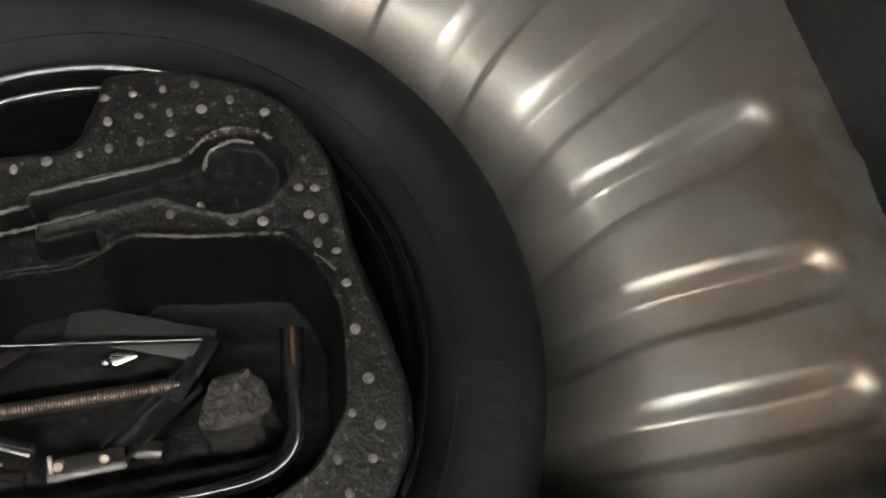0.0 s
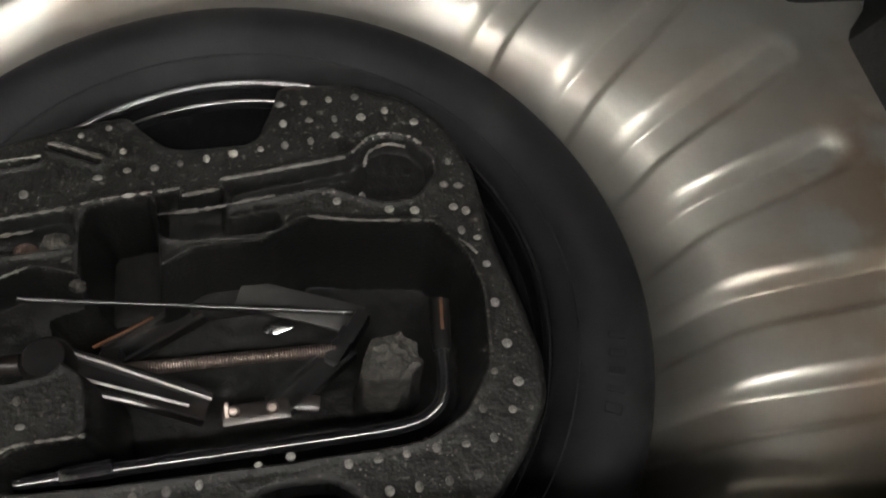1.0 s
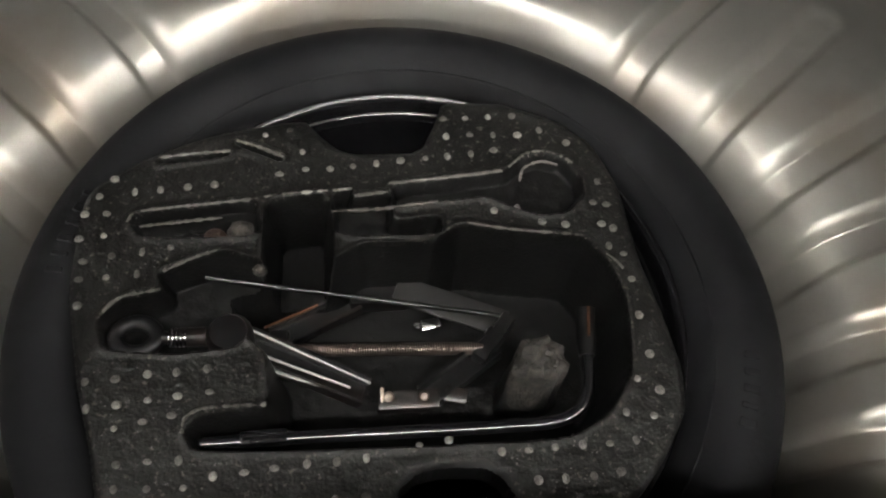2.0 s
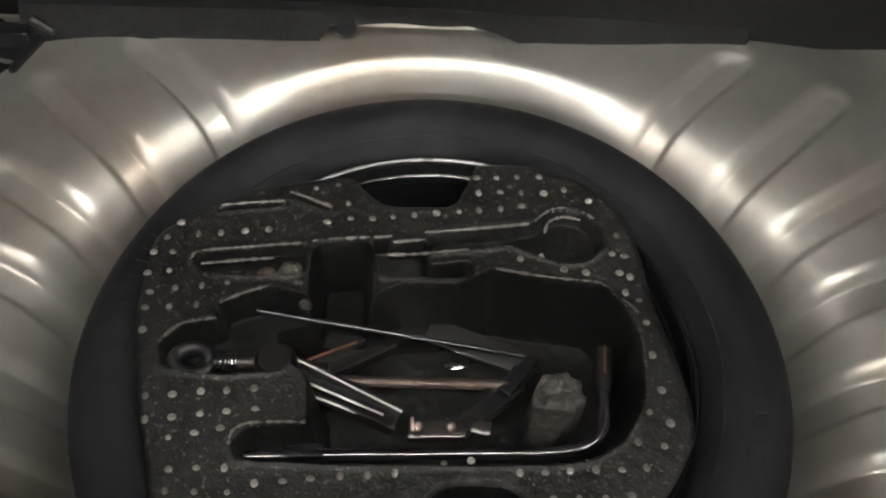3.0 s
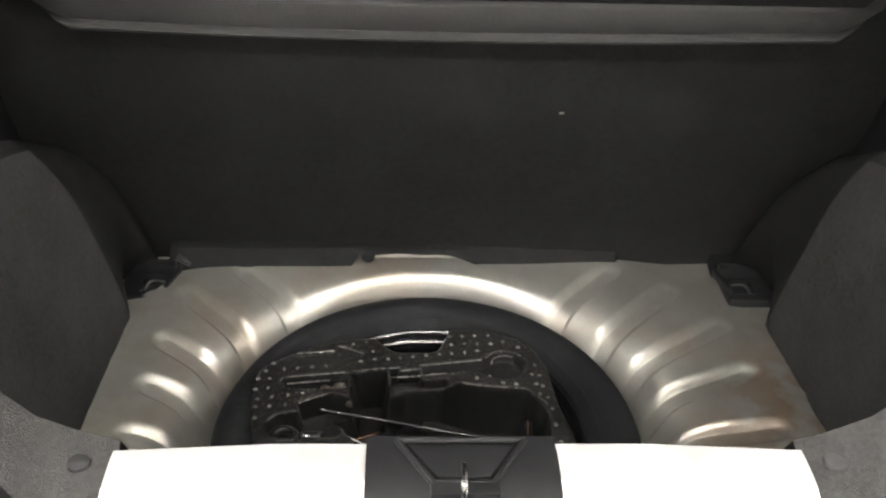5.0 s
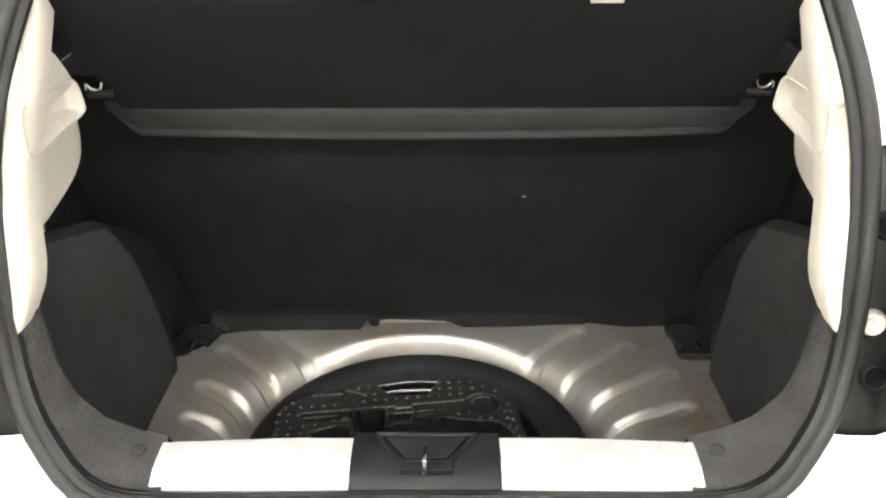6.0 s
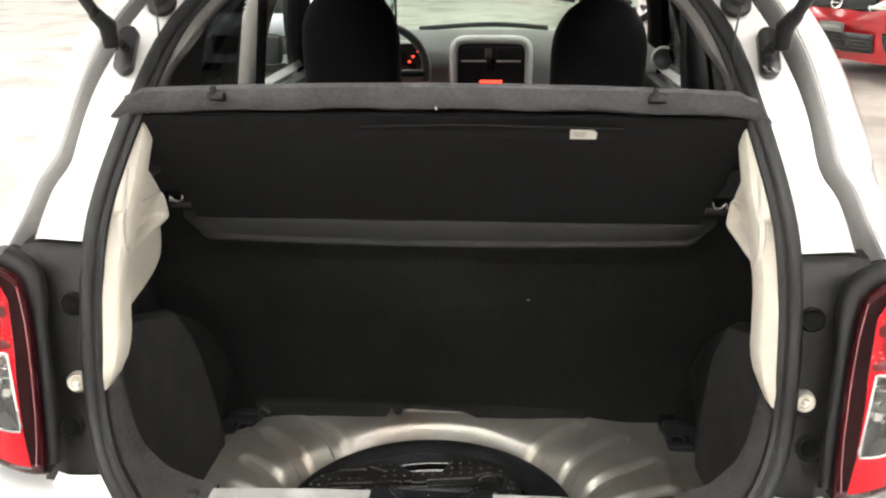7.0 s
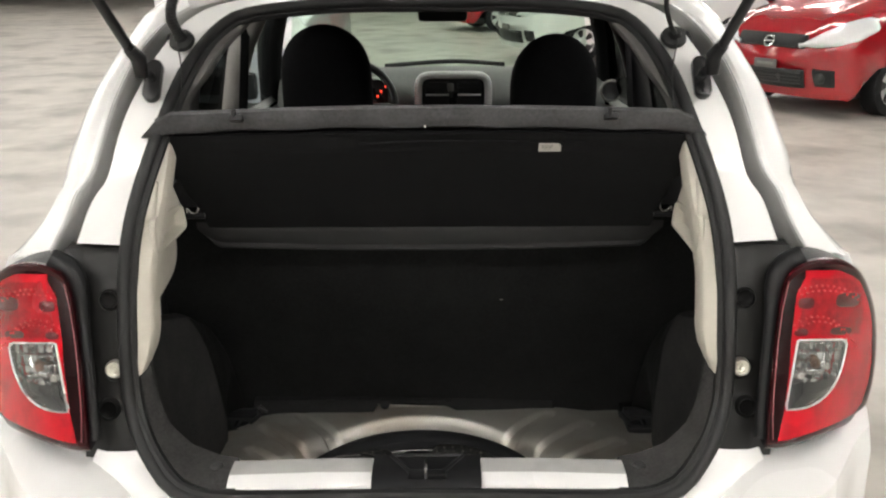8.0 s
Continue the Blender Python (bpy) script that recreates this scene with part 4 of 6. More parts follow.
    for f, dy in ((1.0, -0.004), (0.95, -0.03), (0.6, -0.045), (0.3, -0.04), (0.02, -0.035)):
        rows.append([lamp_point(lerp(0.69, x, f), lerp(0.86, z, f), dy) for x, z in win])
    mirror_cup = part("reflector", quads(mirror(rows), closed_v=True), CHROME, lamp)
    mirror_cup.data.materials.append(GLOSSBLACK)
    for f in mirror_cup.data.polygons:
        f.material_index = 1 if f.center.z < 0.835 else 0
    rng = random.Random(33)
    for k in range(6):
        for q in range(4):
            x, z = 0.668 + 0.0140 * k, 0.904 - 0.019 * q
            if window(x + 0.008, z - 0.008) < -0.004:
                p = lamp_point(x, z, -0.014 - 0.004 * rng.random())
                part("facet", box(p[0] * s, p[1], p[2], 0.0135, 0.005, 0.016, 0.002, segments=1, turn=pose(0, 0, 0, rng.uniform(-28, 28), rng.uniform(-12, 12), rng.uniform(-28, 28))), CHROME, lamp)
    for k in range(14):
        x, z = win[12 + k]
        p = lamp_point(lerp(0.69, x, 0.93), lerp(0.86, z, 0.93), -0.002)
        part("rim_facet", box(p[0] * s, p[1], p[2], 0.0075, 0.004, 0.0075, 0.001, segments=1, turn=pose(0, 0, 0, rng.uniform(-35, 35), rng.uniform(0, 90), rng.uniform(-35, 35))), CHROME, lamp)
    part("window_rim", tube([(p[0] * s, p[1], p[2]) for p in (lamp_point(x, z, 0.008) for x, z in win)], 0.0019, 6, closed=True), SILVERTRIM, lamp)
    p = lamp_point(0.685, 0.875, -0.025)
    part("bulb", lathe([(0, 0.03), (0.008, 0.028), (0.011, 0.018), (0.009, 0.0)], 16, m=pose(p[0] * s, p[1] + 0.01, p[2], 90, 0, 0)), COPPER, lamp)
    def field(x, z):
        return z > 0.924 and x > table(z, [0.92, 0.98, 1.03], [0.656, 0.661, 0.672]) and x < table(z, [0.92, 0.96, 1.0, 1.03], [0.765, 0.768, 0.76, 0.745]) and z < 1.028 - 3.2 * max(0, x - 0.735) ** 1.3
    part("reflector_field", face_grid(bmesh.new(), field, 0.0066), LENSFIELD, lens, "deep red lens field with prisms")
    # two curved rows of bright prisms and dark cups between them
    for row, (z0, n, x0) in enumerate(((1.015, 11, 0.652), (0.958, 12, 0.65))):
        for k in range(n):
            for tier in (0, 1):
                x = x0 + 0.0098 * (k + 0.5 * tier)
                p = lamp_point(x, z0 - 0.009 * tier - 0.0010 * (k - 4) ** 2 * (1 if row else 0.5), 0.0075)
                part("prism", box(p[0] * s, p[1], p[2], 0.0050, 0.003, 0.0044, 0.0012, segments=1), LENSSPARK, lens)
    for x, z, rx, rz in ((0.667, 0.983, 0.014, 0.010), (0.738, 0.988, 0.02, 0.013), (0.664, 0.928, 0.012, 0.007), (0.733, 0.930, 0.018, 0.007)):
        rows = []
        for k in (1.0, 0.7, 0.35, 0.02):
            ring_pts = [lamp_point(x + rx * k * math.copysign(abs(math.cos(a)) ** 0.6, math.cos(a)), z + rz * k * math.copysign(abs(math.sin(a)) ** 0.6, math.sin(a)), 0.0073 + 0.0008 * (1 - k)) for a in (2 * math.pi * q / 24 for q in range(24))]
            rows.append([(q[0] * s, q[1], q[2]) for q in ring_pts])
        part("cup", quads(rows, closed_v=True), LENSCUP, lens)


def strut(s):
    foot, b = Vector((0.527 * s, 0.235, 1.335)), Vector((0.658 * s, -0.15, 1.845))
    a = foot.lerp(b, 0.085)
    root = part("gas_strut", tube([a + (b - a) * 0.06, a + (b - a) * 0.75], 0.010, 12), GLOSSBLACK, hatch, "black gas strut holding the tailgate")
    part("rod", tube([a + (b - a) * 0.7, b], 0.005, 8), BARE, root)
    part("socket", tube([a - Vector((0, 0.0, 0.02)), a + Vector((0, -0.006, 0.015)), a + (b - a) * 0.075], [0.012, 0.015, 0.012], 12), PLASTIC, root)
    pad = foot.lerp(a, 0.35) + Vector((0, 0.022, -0.004))
    outline = [(0.0165 * math.cos(q), 0.0165 * math.sin(q) + (0.029 if math.sin(q) > 0 else -0.029)) for q in (2 * math.pi * (k + 0.5) / 20 for k in range(20))]
    part("mount_plate", prism(outline, -0.006, 0.010, bevel=0.003, m=Matrix.Translation(pad) @ pose(0, 0, 0, 52, 0, 0)), GLOSSBLACK, root)
    part("ball_stud", lathe([(0, 0.03), (0.007, 0.028), (0.009, 0.02), (0.006, 0.012), (0.011, 0.008), (0.012, 0.0)], 14, m=Matrix.Translation(pad) @ pose(0, 0, 0, 52, 0, 0)), PLASTIC, root)
    g = Vector((0.492 * s, 0.325, 1.418))
    grommet = part("cable_grommet", lathe([(0.0, 0.022), (0.01, 0.02), (0.014, 0.012), (0.024, 0.008), (0.026, 0.0), (0.022, -0.006)], 24, m=Matrix.Translation(g) @ pose(0, 0, 0, 48, 0, 0)), SEAL, hatch, "black rubber cable grommet")
    if s < 0:
        pts = smooth_path([g + Vector((0, -0.015, 0.01)), g + Vector((-0.003, -0.05, 0.05)), g + Vector((0.012, -0.06, 0.09)), g + Vector((0.05, -0.06, 0.14)), g + Vector((0.1, -0.1, 0.25))], 90)
        part("ribbed_hose", tube(pts, [0.0095 + 0.0018 * (i % 2) for i in range(90)], 10), SEAL, grommet)
    else:
        pts = smooth_path([g + Vector((0, -0.015, 0.01)), g + Vector((-0.02, -0.05, 0.03)), g + Vector((-0.035, -0.07, 0.08)), g + Vector((-0.03, -0.1, 0.2))], 20)
        part("hose", tube(pts, 0.005, 8), SEAL, grommet)
    part("shelf_cord", tube(smooth_path([g + Vector((0.004 * s, -0.02, 0.0)), Vector((0.476 * s, 0.25, 1.36)), Vector((0.465 * s, 0.18, 1.295))], 10), 0.0016, 6), SEAL, hatch, "thin black shelf cord")


def tailgate():
    """Raised well above the opening: skin, glass in the hinge half, inner trim, lamp bar and handle."""
    def point(x, t, lift):
        y, z = 0.50 - 0.78 * t, 1.565 + 0.64 * t + 0.11 * math.sin(math.pi * min(1.0, t * 1.1))
        w = lerp(0.52, 0.67, step(0, 0.45, t)) - 0.06 * step(0.8, 1.0, t)
        return (x * w, y + 0.02 * x * x, z - 0.07 * x * x + lift)
    def sheet(x0, x1, t0, t1, lift, thick, nx=17, nt=12):
        return solid(quads([[point(lerp(x0, x1, i / nx), lerp(t0, t1, k / nt), lift) for i in range(nx + 1)] for k in range(nt + 1)]), thick)
    gate = part("tailgate", sheet(-1, 1, 0.46, 1.0, 0, 0.012), WHITE, hatch, "white tailgate raised open on its struts")
    part("upper_frame", sheet(-1, 1, 0.0, 0.10, 0, 0.03), WHITE, gate)
    for s in (1, -1):
        part("side_frame", sheet(0.86 * s, 1.0 * s, 0.10, 0.46, 0, 0.03, 3), WHITE, gate)
    part("rear_glass", sheet(-0.86, 0.86, 0.10, 0.46, -0.004, 0.005), PRIVACY, gate, "dark tinted rear window")
    part("inner_trim", sheet(-0.9, 0.9, 0.49, 0.97, -0.05, 0.008), PLASTIC, gate, "black plastic inner lining")
    part("edge_fold", sheet(-0.97, 0.97, 0.96, 1.0, -0.045, 0.04), WHITE, gate)
    grip = point(0.0, 0.9, -0.058)
    part("pull_grip", box(grip[0] + 0.12, grip[1], grip[2], 0.12, 0.04, 0.012, 0.004, turn=pose(0, 0, 0, -36, 0, 0)), GLOSSBLACK, gate)
    lock = point(0.0, 0.985, -0.062)
    part("lock", box(lock[0], lock[1], lock[2], 0.06, 0.05, 0.03, 0.005, turn=pose(0, 0, 0, -36, 0, 0)), GREYSTEEL, gate)


def cabin():
    dash = part("dashboard", quads([[(x, y + 0.06 * (x / 0.7) ** 2, z - 0.02 * (x / 0.7) ** 2) for y, z in ((2.42, 0.7), (2.40, 0.95), (2.40, 1.03), (2.43, 1.10), (2.5, 1.155), (2.62, 1.178), (2.75, 1.165), (2.95, 1.1))] for x in np.linspace(-0.72, 0.74, 25)]), DASH, hatch, "grey plastic dashboard")
    part("demister_lip", tube(smooth_path([(-0.25, 2.66, 1.178), (0.06, 2.62, 1.2), (0.3, 2.66, 1.182)], 14), 0.012, 8, flat=0.6), PLASTIC, dash)
    cx = 0.063
    frame_pts = []
    for k in range(48):
        a = 2 * math.pi * k / 48
        frame_pts.append((cx + 0.152 * math.copysign(abs(math.cos(a)) ** 0.3, math.cos(a)), 2.385, 1.045 + 0.115 * math.copysign(abs(math.sin(a)) ** 0.35, math.sin(a))))
    part("console_frame", tube(frame_pts, 0.0165, 8, closed=True), PALETRIM, dash, "silver console surround")
    part("console_panel", box(cx, 2.405, 1.045, 0.29, 0.04, 0.22, 0.015), GLOSSBLACK, dash)
    for dx in (-0.07, 0.07):
        vent = part("air_vent", box(cx + dx, 2.385, 1.1, 0.1, 0.012, 0.06, 0.006), GLOSSBLACK, dash)
        part("vent_bar", tube([(cx + dx - 0.05, 2.376, 1.075), (cx + dx + 0.05, 2.376, 1.075)], 0.004, 6), PALETRIM, vent)
        for k in range(3):
            part("slat", box(cx + dx, 2.377, 1.09 + 0.015 * k, 0.09, 0.004, 0.003, 0.001), PLASTIC, vent)
    part("hazard_button", box(cx - 0.012, 2.376, 1.108, 0.028, 0.01, 0.034, 0.004), GREYTRIM, dash)
    part("radio_display", box(cx, 2.382, 0.985, 0.09, 0.006, 0.025, 0.002), REDGLOW, dash, "red lit radio display")
    vent = part("side_vent", lathe([(0.0, 0.0), (0.03, 0.002), (0.039, 0.01), (0.042, 0.0)], 28, m=pose(0.745, 2.37, 1.09, 90, 0, 0)), GLOSSBLACK, dash)
    part("vent_ring", lathe([(0.0395, 0.008), (0.042, 0.013), (0.046, 0.012), (0.048, 0.0)], 28, m=pose(0.745, 2.37, 1.09, 90, 0, 0)), GREYTRIM, vent)
    c = Vector((-0.36, 2.12, 1.06))
    tilt = pose(c.x, c.y, c.z, 66, 0, 0)
    ring = [tilt @ Vector((0.185 * math.cos(2 * math.pi * k / 40), 0.185 * math.sin(2 * math.pi * k / 40), 0)) for k in range(40)]
    wheel = part("steering_wheel", tube(ring, 0.016, 10, closed=True), GLOSSBLACK, hatch, "black steering wheel")
    part("hub", lathe([(0, 0.03), (0.05, 0.028), (0.075, 0.01), (0.07, -0.02)], 20, m=tilt), PLASTIC, wheel)
    for a in (0, 180, 270):
        e = tilt @ Vector((0.18 * math.cos(radians(a)), 0.18 * math.sin(radians(a)), 0))
        part("spoke", tube([c, e], 0.014, 8), SILVERTRIM if a == 270 else PLASTIC, wheel)
    cluster = part("instrument_binnacle", box(-0.36, 2.36, 1.09, 0.3, 0.1, 0.13, 0.03), GLOSSBLACK, dash)
    for dx, dz in ((0.115, 0.01), (0.135, 0.03), (0.1, -0.01), (0.09, -0.045)):
        part("warning_light", box(-0.36 + dx, 2.305, 1.09 + dz, 0.009, 0.006, 0.008, 0.002), REDGLOW, cluster)
    part("gauge_light", box(-0.235, 2.305, 1.03, 0.07, 0.006, 0.015, 0.002), REDGLOW, cluster, "red lit gauge display")
    for cx2, top, w in ((-0.40, 1.40, 0.165), (0.425, 1.362, 0.158)):
        rows = []
        for k in range(30):
            t = 1 - (1 - k / 29) ** 2
            z = lerp(0.62, top, t)
            u = max(0.0, (z - (top - 0.2)) / 0.2)
            half = w * max(0.0, 1 - u ** 2.4) ** 0.5 * (1 + 0.35 * (1 - step(0.8, 1.05, z)))
            depth = 0.07 * max(0.0004, 1 - u ** 2.4) ** 0.5 * (1 + 0.5 * (1 - step(0.8, 1.1, z)))
            yc = 1.78 - 0.18 * (z - 1.1)
            rows.append([(cx2 + max(half, 0.004) * math.copysign(abs(math.cos(a)) ** 0.7, math.cos(a)), yc + depth * math.copysign(abs(math.sin(a)) ** 0.8, math.sin(a)), z) for a in (2 * math.pi * i / 24 for i in range(24))])
        bm = quads(rows, closed_v=True)
        seat = part("front_seat", bm, SEATCLOTH, hatch, "black cloth front seat with built-in head restraint")
        part("seat_cushion", box(cx2, 2.0, 0.55, 0.48, 0.5, 0.16, 0.05), SEATCLOTH, seat)
    part("mirror", box(-0.86, 2.35, 1.12, 0.16, 0.08, 0.12, 0.03), PLASTIC, hatch)
    part("rear_view_mirror", box(0.02, 2.2, 1.42, 0.2, 0.03, 0.06, 0.02), PLASTIC, hatch)


def wheels():
    for wx in (-0.73, 0.73):
        for wy in (0.62, 3.05):
            m = CAR.inverted() @ pose(wx, wy, 0.29, 0, 90, 0)
            tyre = part("tyre", lathe([(0.19, -0.08), (0.24, -0.092), (0.28, -0.085), (0.29, -0.06), (0.29, 0.06), (0.28, 0.085), (0.24, 0.092), (0.19, 0.08)], 40, m=m), RUBBER, hatch)
            part("hubcap", lathe([(0.0, 0.05), (0.1, 0.06), (0.19, 0.075), (0.2, 0.06), (0.2, -0.06), (0.1, -0.06), (0, -0.06)], 32, m=m), SILVERTRIM, tyre)


body_shell()
rear_bumper()
seal_strip()
rear_sill()
latch_cover()
boot_floor()
seat_back()
for side in (1, -1):
    side_carpet(side)
    pillar_trim(side)
    lamp_panel(side)
    tail_light(side)
    strut(side)
tailgate()
cabin()
wheels()


# ---- things in the boot ----
def spare_wheel():
    root = thing("spare_wheel", CAR @ pose(-0.028, 0.243, 0), "black spare wheel lying flat in the boot well", "spare wheel")
    prof = [(0.2307, 0.28), (0.2307, 0.40), (0.2318, 0.411), (0.234, 0.4165), (0.2375, 0.421), (0.243, 0.4285), (0.252, 0.4375), (0.262, 0.4435), (0.274, 0.4455), (0.288, 0.442), (0.3, 0.434), (0.3085, 0.421), (0.3125, 0.40), (0.3135, 0.33), (0.31, 0.275), (0.29, 0.262), (0.25, 0.262)]
    tyre = part("tyre", lathe(prof, 160), RUBBER, root, "dull black rubber tyre")
    part("bead_line", tube([(0.2475 * math.cos(a), 0.2475 * math.sin(a), 0.4327) for a in (2 * math.pi * k / 120 for k in range(120))], 0.0012, 6, closed=True), RUBBER, tyre)
    part("rim", lathe([(0.0, 0.29), (0.09, 0.29), (0.16, 0.28), (0.19, 0.30), (0.205, 0.35), (0.211, 0.385), (0.214, 0.399), (0.2165, 0.4055), (0.219, 0.4075), (0.2211, 0.4055), (0.2219, 0.402), (0.2226, 0.4025), (0.2230, 0.409), (0.2232, 0.4145), (0.2237, 0.4170), (0.2246, 0.4190), (0.2259, 0.4206), (0.2275, 0.4217), (0.2292, 0.4221), (0.2303, 0.4213), (0.2306, 0.414)], 160), STEEL, root, "gloss black steel rim")
    # worn, unreadable raised marks on the sidewall
    rng = random.Random(8)
    for a0, n in ((158, 6), (338, 5)):
        for k in range(n):
            a = radians(a0 + 3.0 * k)
            m = pose(0.273 * math.cos(a), 0.273 * math.sin(a), 0.4450, 0, 0, math.degrees(a))
            part("letter_bar", box(0, 0, 0, 0.013, rng.uniform(0.004, 0.008), 0.0016, 0.0007, segments=1), RUBBER, tyre).matrix_basis = m


TRAY = [(0.009, 0.437), (0.060, 0.437), (0.108, 0.419), (0.138, 0.392), (0.155, 0.348), (0.161, 0.281), (0.173, 0.227), (0.180, 0.182), (0.177, 0.15), (0.155, 0.114), (0.13, 0.085), (0.085, 0.05), (0.052, 0.04),
        (0.045, 0.088), (0.035, 0.104), (0.022, 0.111), (-0.006, 0.112), (-0.025, 0.108), (-0.04, 0.095), (-0.05, 0.04), (-0.11, 0.03), (-0.2, 0.045), (-0.238, 0.08), (-0.249, 0.127), (-0.266, 0.179), (-0.284, 0.26),
        (-0.289, 0.305), (-0.279, 0.345), (-0.24, 0.375), (-0.198, 0.396), (-0.153, 0.409), (-0.110, 0.416), (-0.096, 0.398), (-0.083, 0.386), (-0.07, 0.381), (-0.02, 0.382), (-0.01, 0.388), (0.002, 0.415)]
MAIN = [(0.019, 0.311), (0.06, 0.303), (0.118, 0.297), (0.136, 0.272), (0.146, 0.238), (0.14, 0.18), (0.118, 0.147), (0.085, 0.130), (-0.02, 0.127), (-0.124, 0.126), (-0.18, 0.128), (-0.187, 0.142), (-0.172, 0.156), (-0.129, 0.158),
        (-0.132, 0.2), (-0.160, 0.222), (-0.172, 0.262), (-0.135, 0.272), (-0.088, 0.275), (-0.06, 0.292), (-0.01, 0.292)]
POCKETS = [(MAIN, 0.095, 0.004), ([(0.02, 0.306), (0.06, 0.299), (0.116, 0.292), (0.132, 0.27), (0.138, 0.238), (0.095, 0.236), (0.035, 0.262), (0.0, 0.285)], 0.14, 0.004), ([(-0.139, 0.25), (-0.141, 0.333), (-0.087, 0.341), (-0.083, 0.25)], 0.07, 0.004),
           ([(-0.258, 0.226), (-0.243, 0.246), (-0.213, 0.252), (-0.217, 0.27), (-0.172, 0.287), (-0.136, 0.275), (-0.142, 0.245), (-0.15, 0.206), (-0.2, 0.2), (-0.25, 0.204)], 0.032, 0.004),
           ([(-0.038, 0.349), (0.058, 0.362), (0.07, 0.374), (0.09, 0.38), (0.11, 0.374), (0.123, 0.357), (0.123, 0.338), (0.108, 0.322), (0.085, 0.318), (0.064, 0.326), (0.04, 0.338), (0.0, 0.331), (-0.038, 0.326)], 0.016, 0.004),
           ([(0.09 + 0.026 * math.cos(k), 0.347 + 0.024 * math.sin(k)) for k in (i * math.pi / 8 for i in range(16))], 0.012, 0.003),
           ([(-0.244, 0.314), (-0.24, 0.321), (-0.146, 0.334), (-0.140, 0.300), (-0.235, 0.298)], 0.012, 0.003), ([(-0.237, 0.303), (-0.234, 0.308), (-0.172, 0.315), (-0.17, 0.308)], 0.014, 0.002),
           ([(-0.229, 0.367), (-0.171, 0.376), (-0.171, 0.381), (-0.229, 0.373)], 0.009, 0.002), ([(-0.168, 0.388), (-0.164, 0.393), (-0.126, 0.376), (-0.128, 0.370)], 0.009, 0.002),
           ([(-0.087, 0.340), (-0.070, 0.344), (-0.07, 0.336), (-0.037, 0.341), (-0.037, 0.312), (-0.0, 0.318), (0.004, 0.3), (-0.085, 0.3)], 0.02, 0.003)]
ISLAND = [(0.048, 0.181), (0.052, 0.205), (0.066, 0.215), (0.084, 0.219), (0.092, 0.203), (0.098, 0.192), (0.086, 0.179)]


# rows of studs: from x, y to x, y, how many
STUDS_REAR = [(-0.164, 0.110, -0.060, 0.120, 6), (-0.022, 0.128, -0.001, 0.130, 2), (0.035, 0.121, 0.134, 0.127, 6), (-0.259, 0.180, -0.175, 0.188, 5), (-0.256, 0.159, -0.172, 0.171, 5), (-0.253, 0.140, -0.197, 0.154, 4),
              (-0.251, 0.119, -0.188, 0.121, 4), (-0.230, 0.103, -0.184, 0.102, 3), (-0.215, 0.083, -0.06, 0.092, 8), (0.06, 0.1, 0.12, 0.104, 4), (0.143, 0.175, 0.131, 0.149, 2), (0.158, 0.165, 0.151, 0.146, 2)]
STUDS_FRONT = [(0.008, 0.417, 0.069, 0.421, 4), (0.011, 0.398, 0.072, 0.400, 4), (-0.089, 0.364, 0.051, 0.383, 8), (-0.129, 0.359, -0.109, 0.363, 2), (-0.231, 0.388, -0.187, 0.396, 3), (-0.143, 0.399, -0.122, 0.403, 2),
               (-0.244, 0.340, -0.182, 0.348, 4), (-0.250, 0.368, -0.271, 0.337, 3), (-0.280, 0.319, -0.263, 0.321, 2), (-0.281, 0.298, -0.263, 0.300, 2), (-0.274, 0.278, -0.254, 0.282, 2), (-0.276, 0.261, -0.234, 0.267, 3), (-0.232, 0.286, -0.211, 0.289, 2), (-0.274, 0.240, -0.274, 0.240, 1), (-0.112, 0.381, -0.112, 0.381, 1), (0.046, 0.323, 0.065, 0.325, 2), (0.085, 0.312, 0.105, 0.310, 2),
               (0.092, 0.405, 0.114, 0.392, 2), (0.137, 0.352, 0.148, 0.282, 4), (0.130, 0.331, 0.138, 0.289, 3), (0.151, 0.259, 0.155, 0.194, 3)]


# scuffed front edges of the pockets; their pale colour also paints the highlight there
SCUFF_GLINTS = [[(-0.246, 0.312), (-0.238, 0.322), (-0.19, 0.3285), (-0.146, 0.334)], [(-0.141, 0.336), (-0.12, 0.339), (-0.09, 0.342)], [(-0.086, 0.342), (-0.07, 0.344)], [(-0.236, 0.308), (-0.2, 0.313), (-0.173, 0.316)],
          [(-0.229, 0.3745), (-0.2, 0.3785), (-0.171, 0.3815)], [(-0.166, 0.392), (-0.147, 0.385), (-0.127, 0.3755)], [(-0.258, 0.229), (-0.243, 0.246), (-0.214, 0.253)], [(-0.214, 0.268), (-0.196, 0.278), (-0.172, 0.288)],
          [(-0.04, 0.349), (0.0, 0.354), (0.056, 0.362)], [(0.062, 0.366), (0.075, 0.378), (0.09, 0.382), (0.108, 0.377), (0.117, 0.37)], [(0.07, 0.352), (0.075, 0.365), (0.09, 0.3715), (0.104, 0.368)], [(-0.068, 0.337), (-0.04, 0.341)],
          [(-0.086, 0.322), (-0.05, 0.324), (-0.02, 0.3285), (0.0, 0.331)], [(0.02, 0.312), (0.06, 0.3045), (0.11, 0.2995), (0.121, 0.295)], [(0.133, 0.281), (0.139, 0.277), (0.146, 0.268)], [(-0.188, 0.14), (-0.186, 0.152), (-0.172, 0.158), (-0.131, 0.16)]]


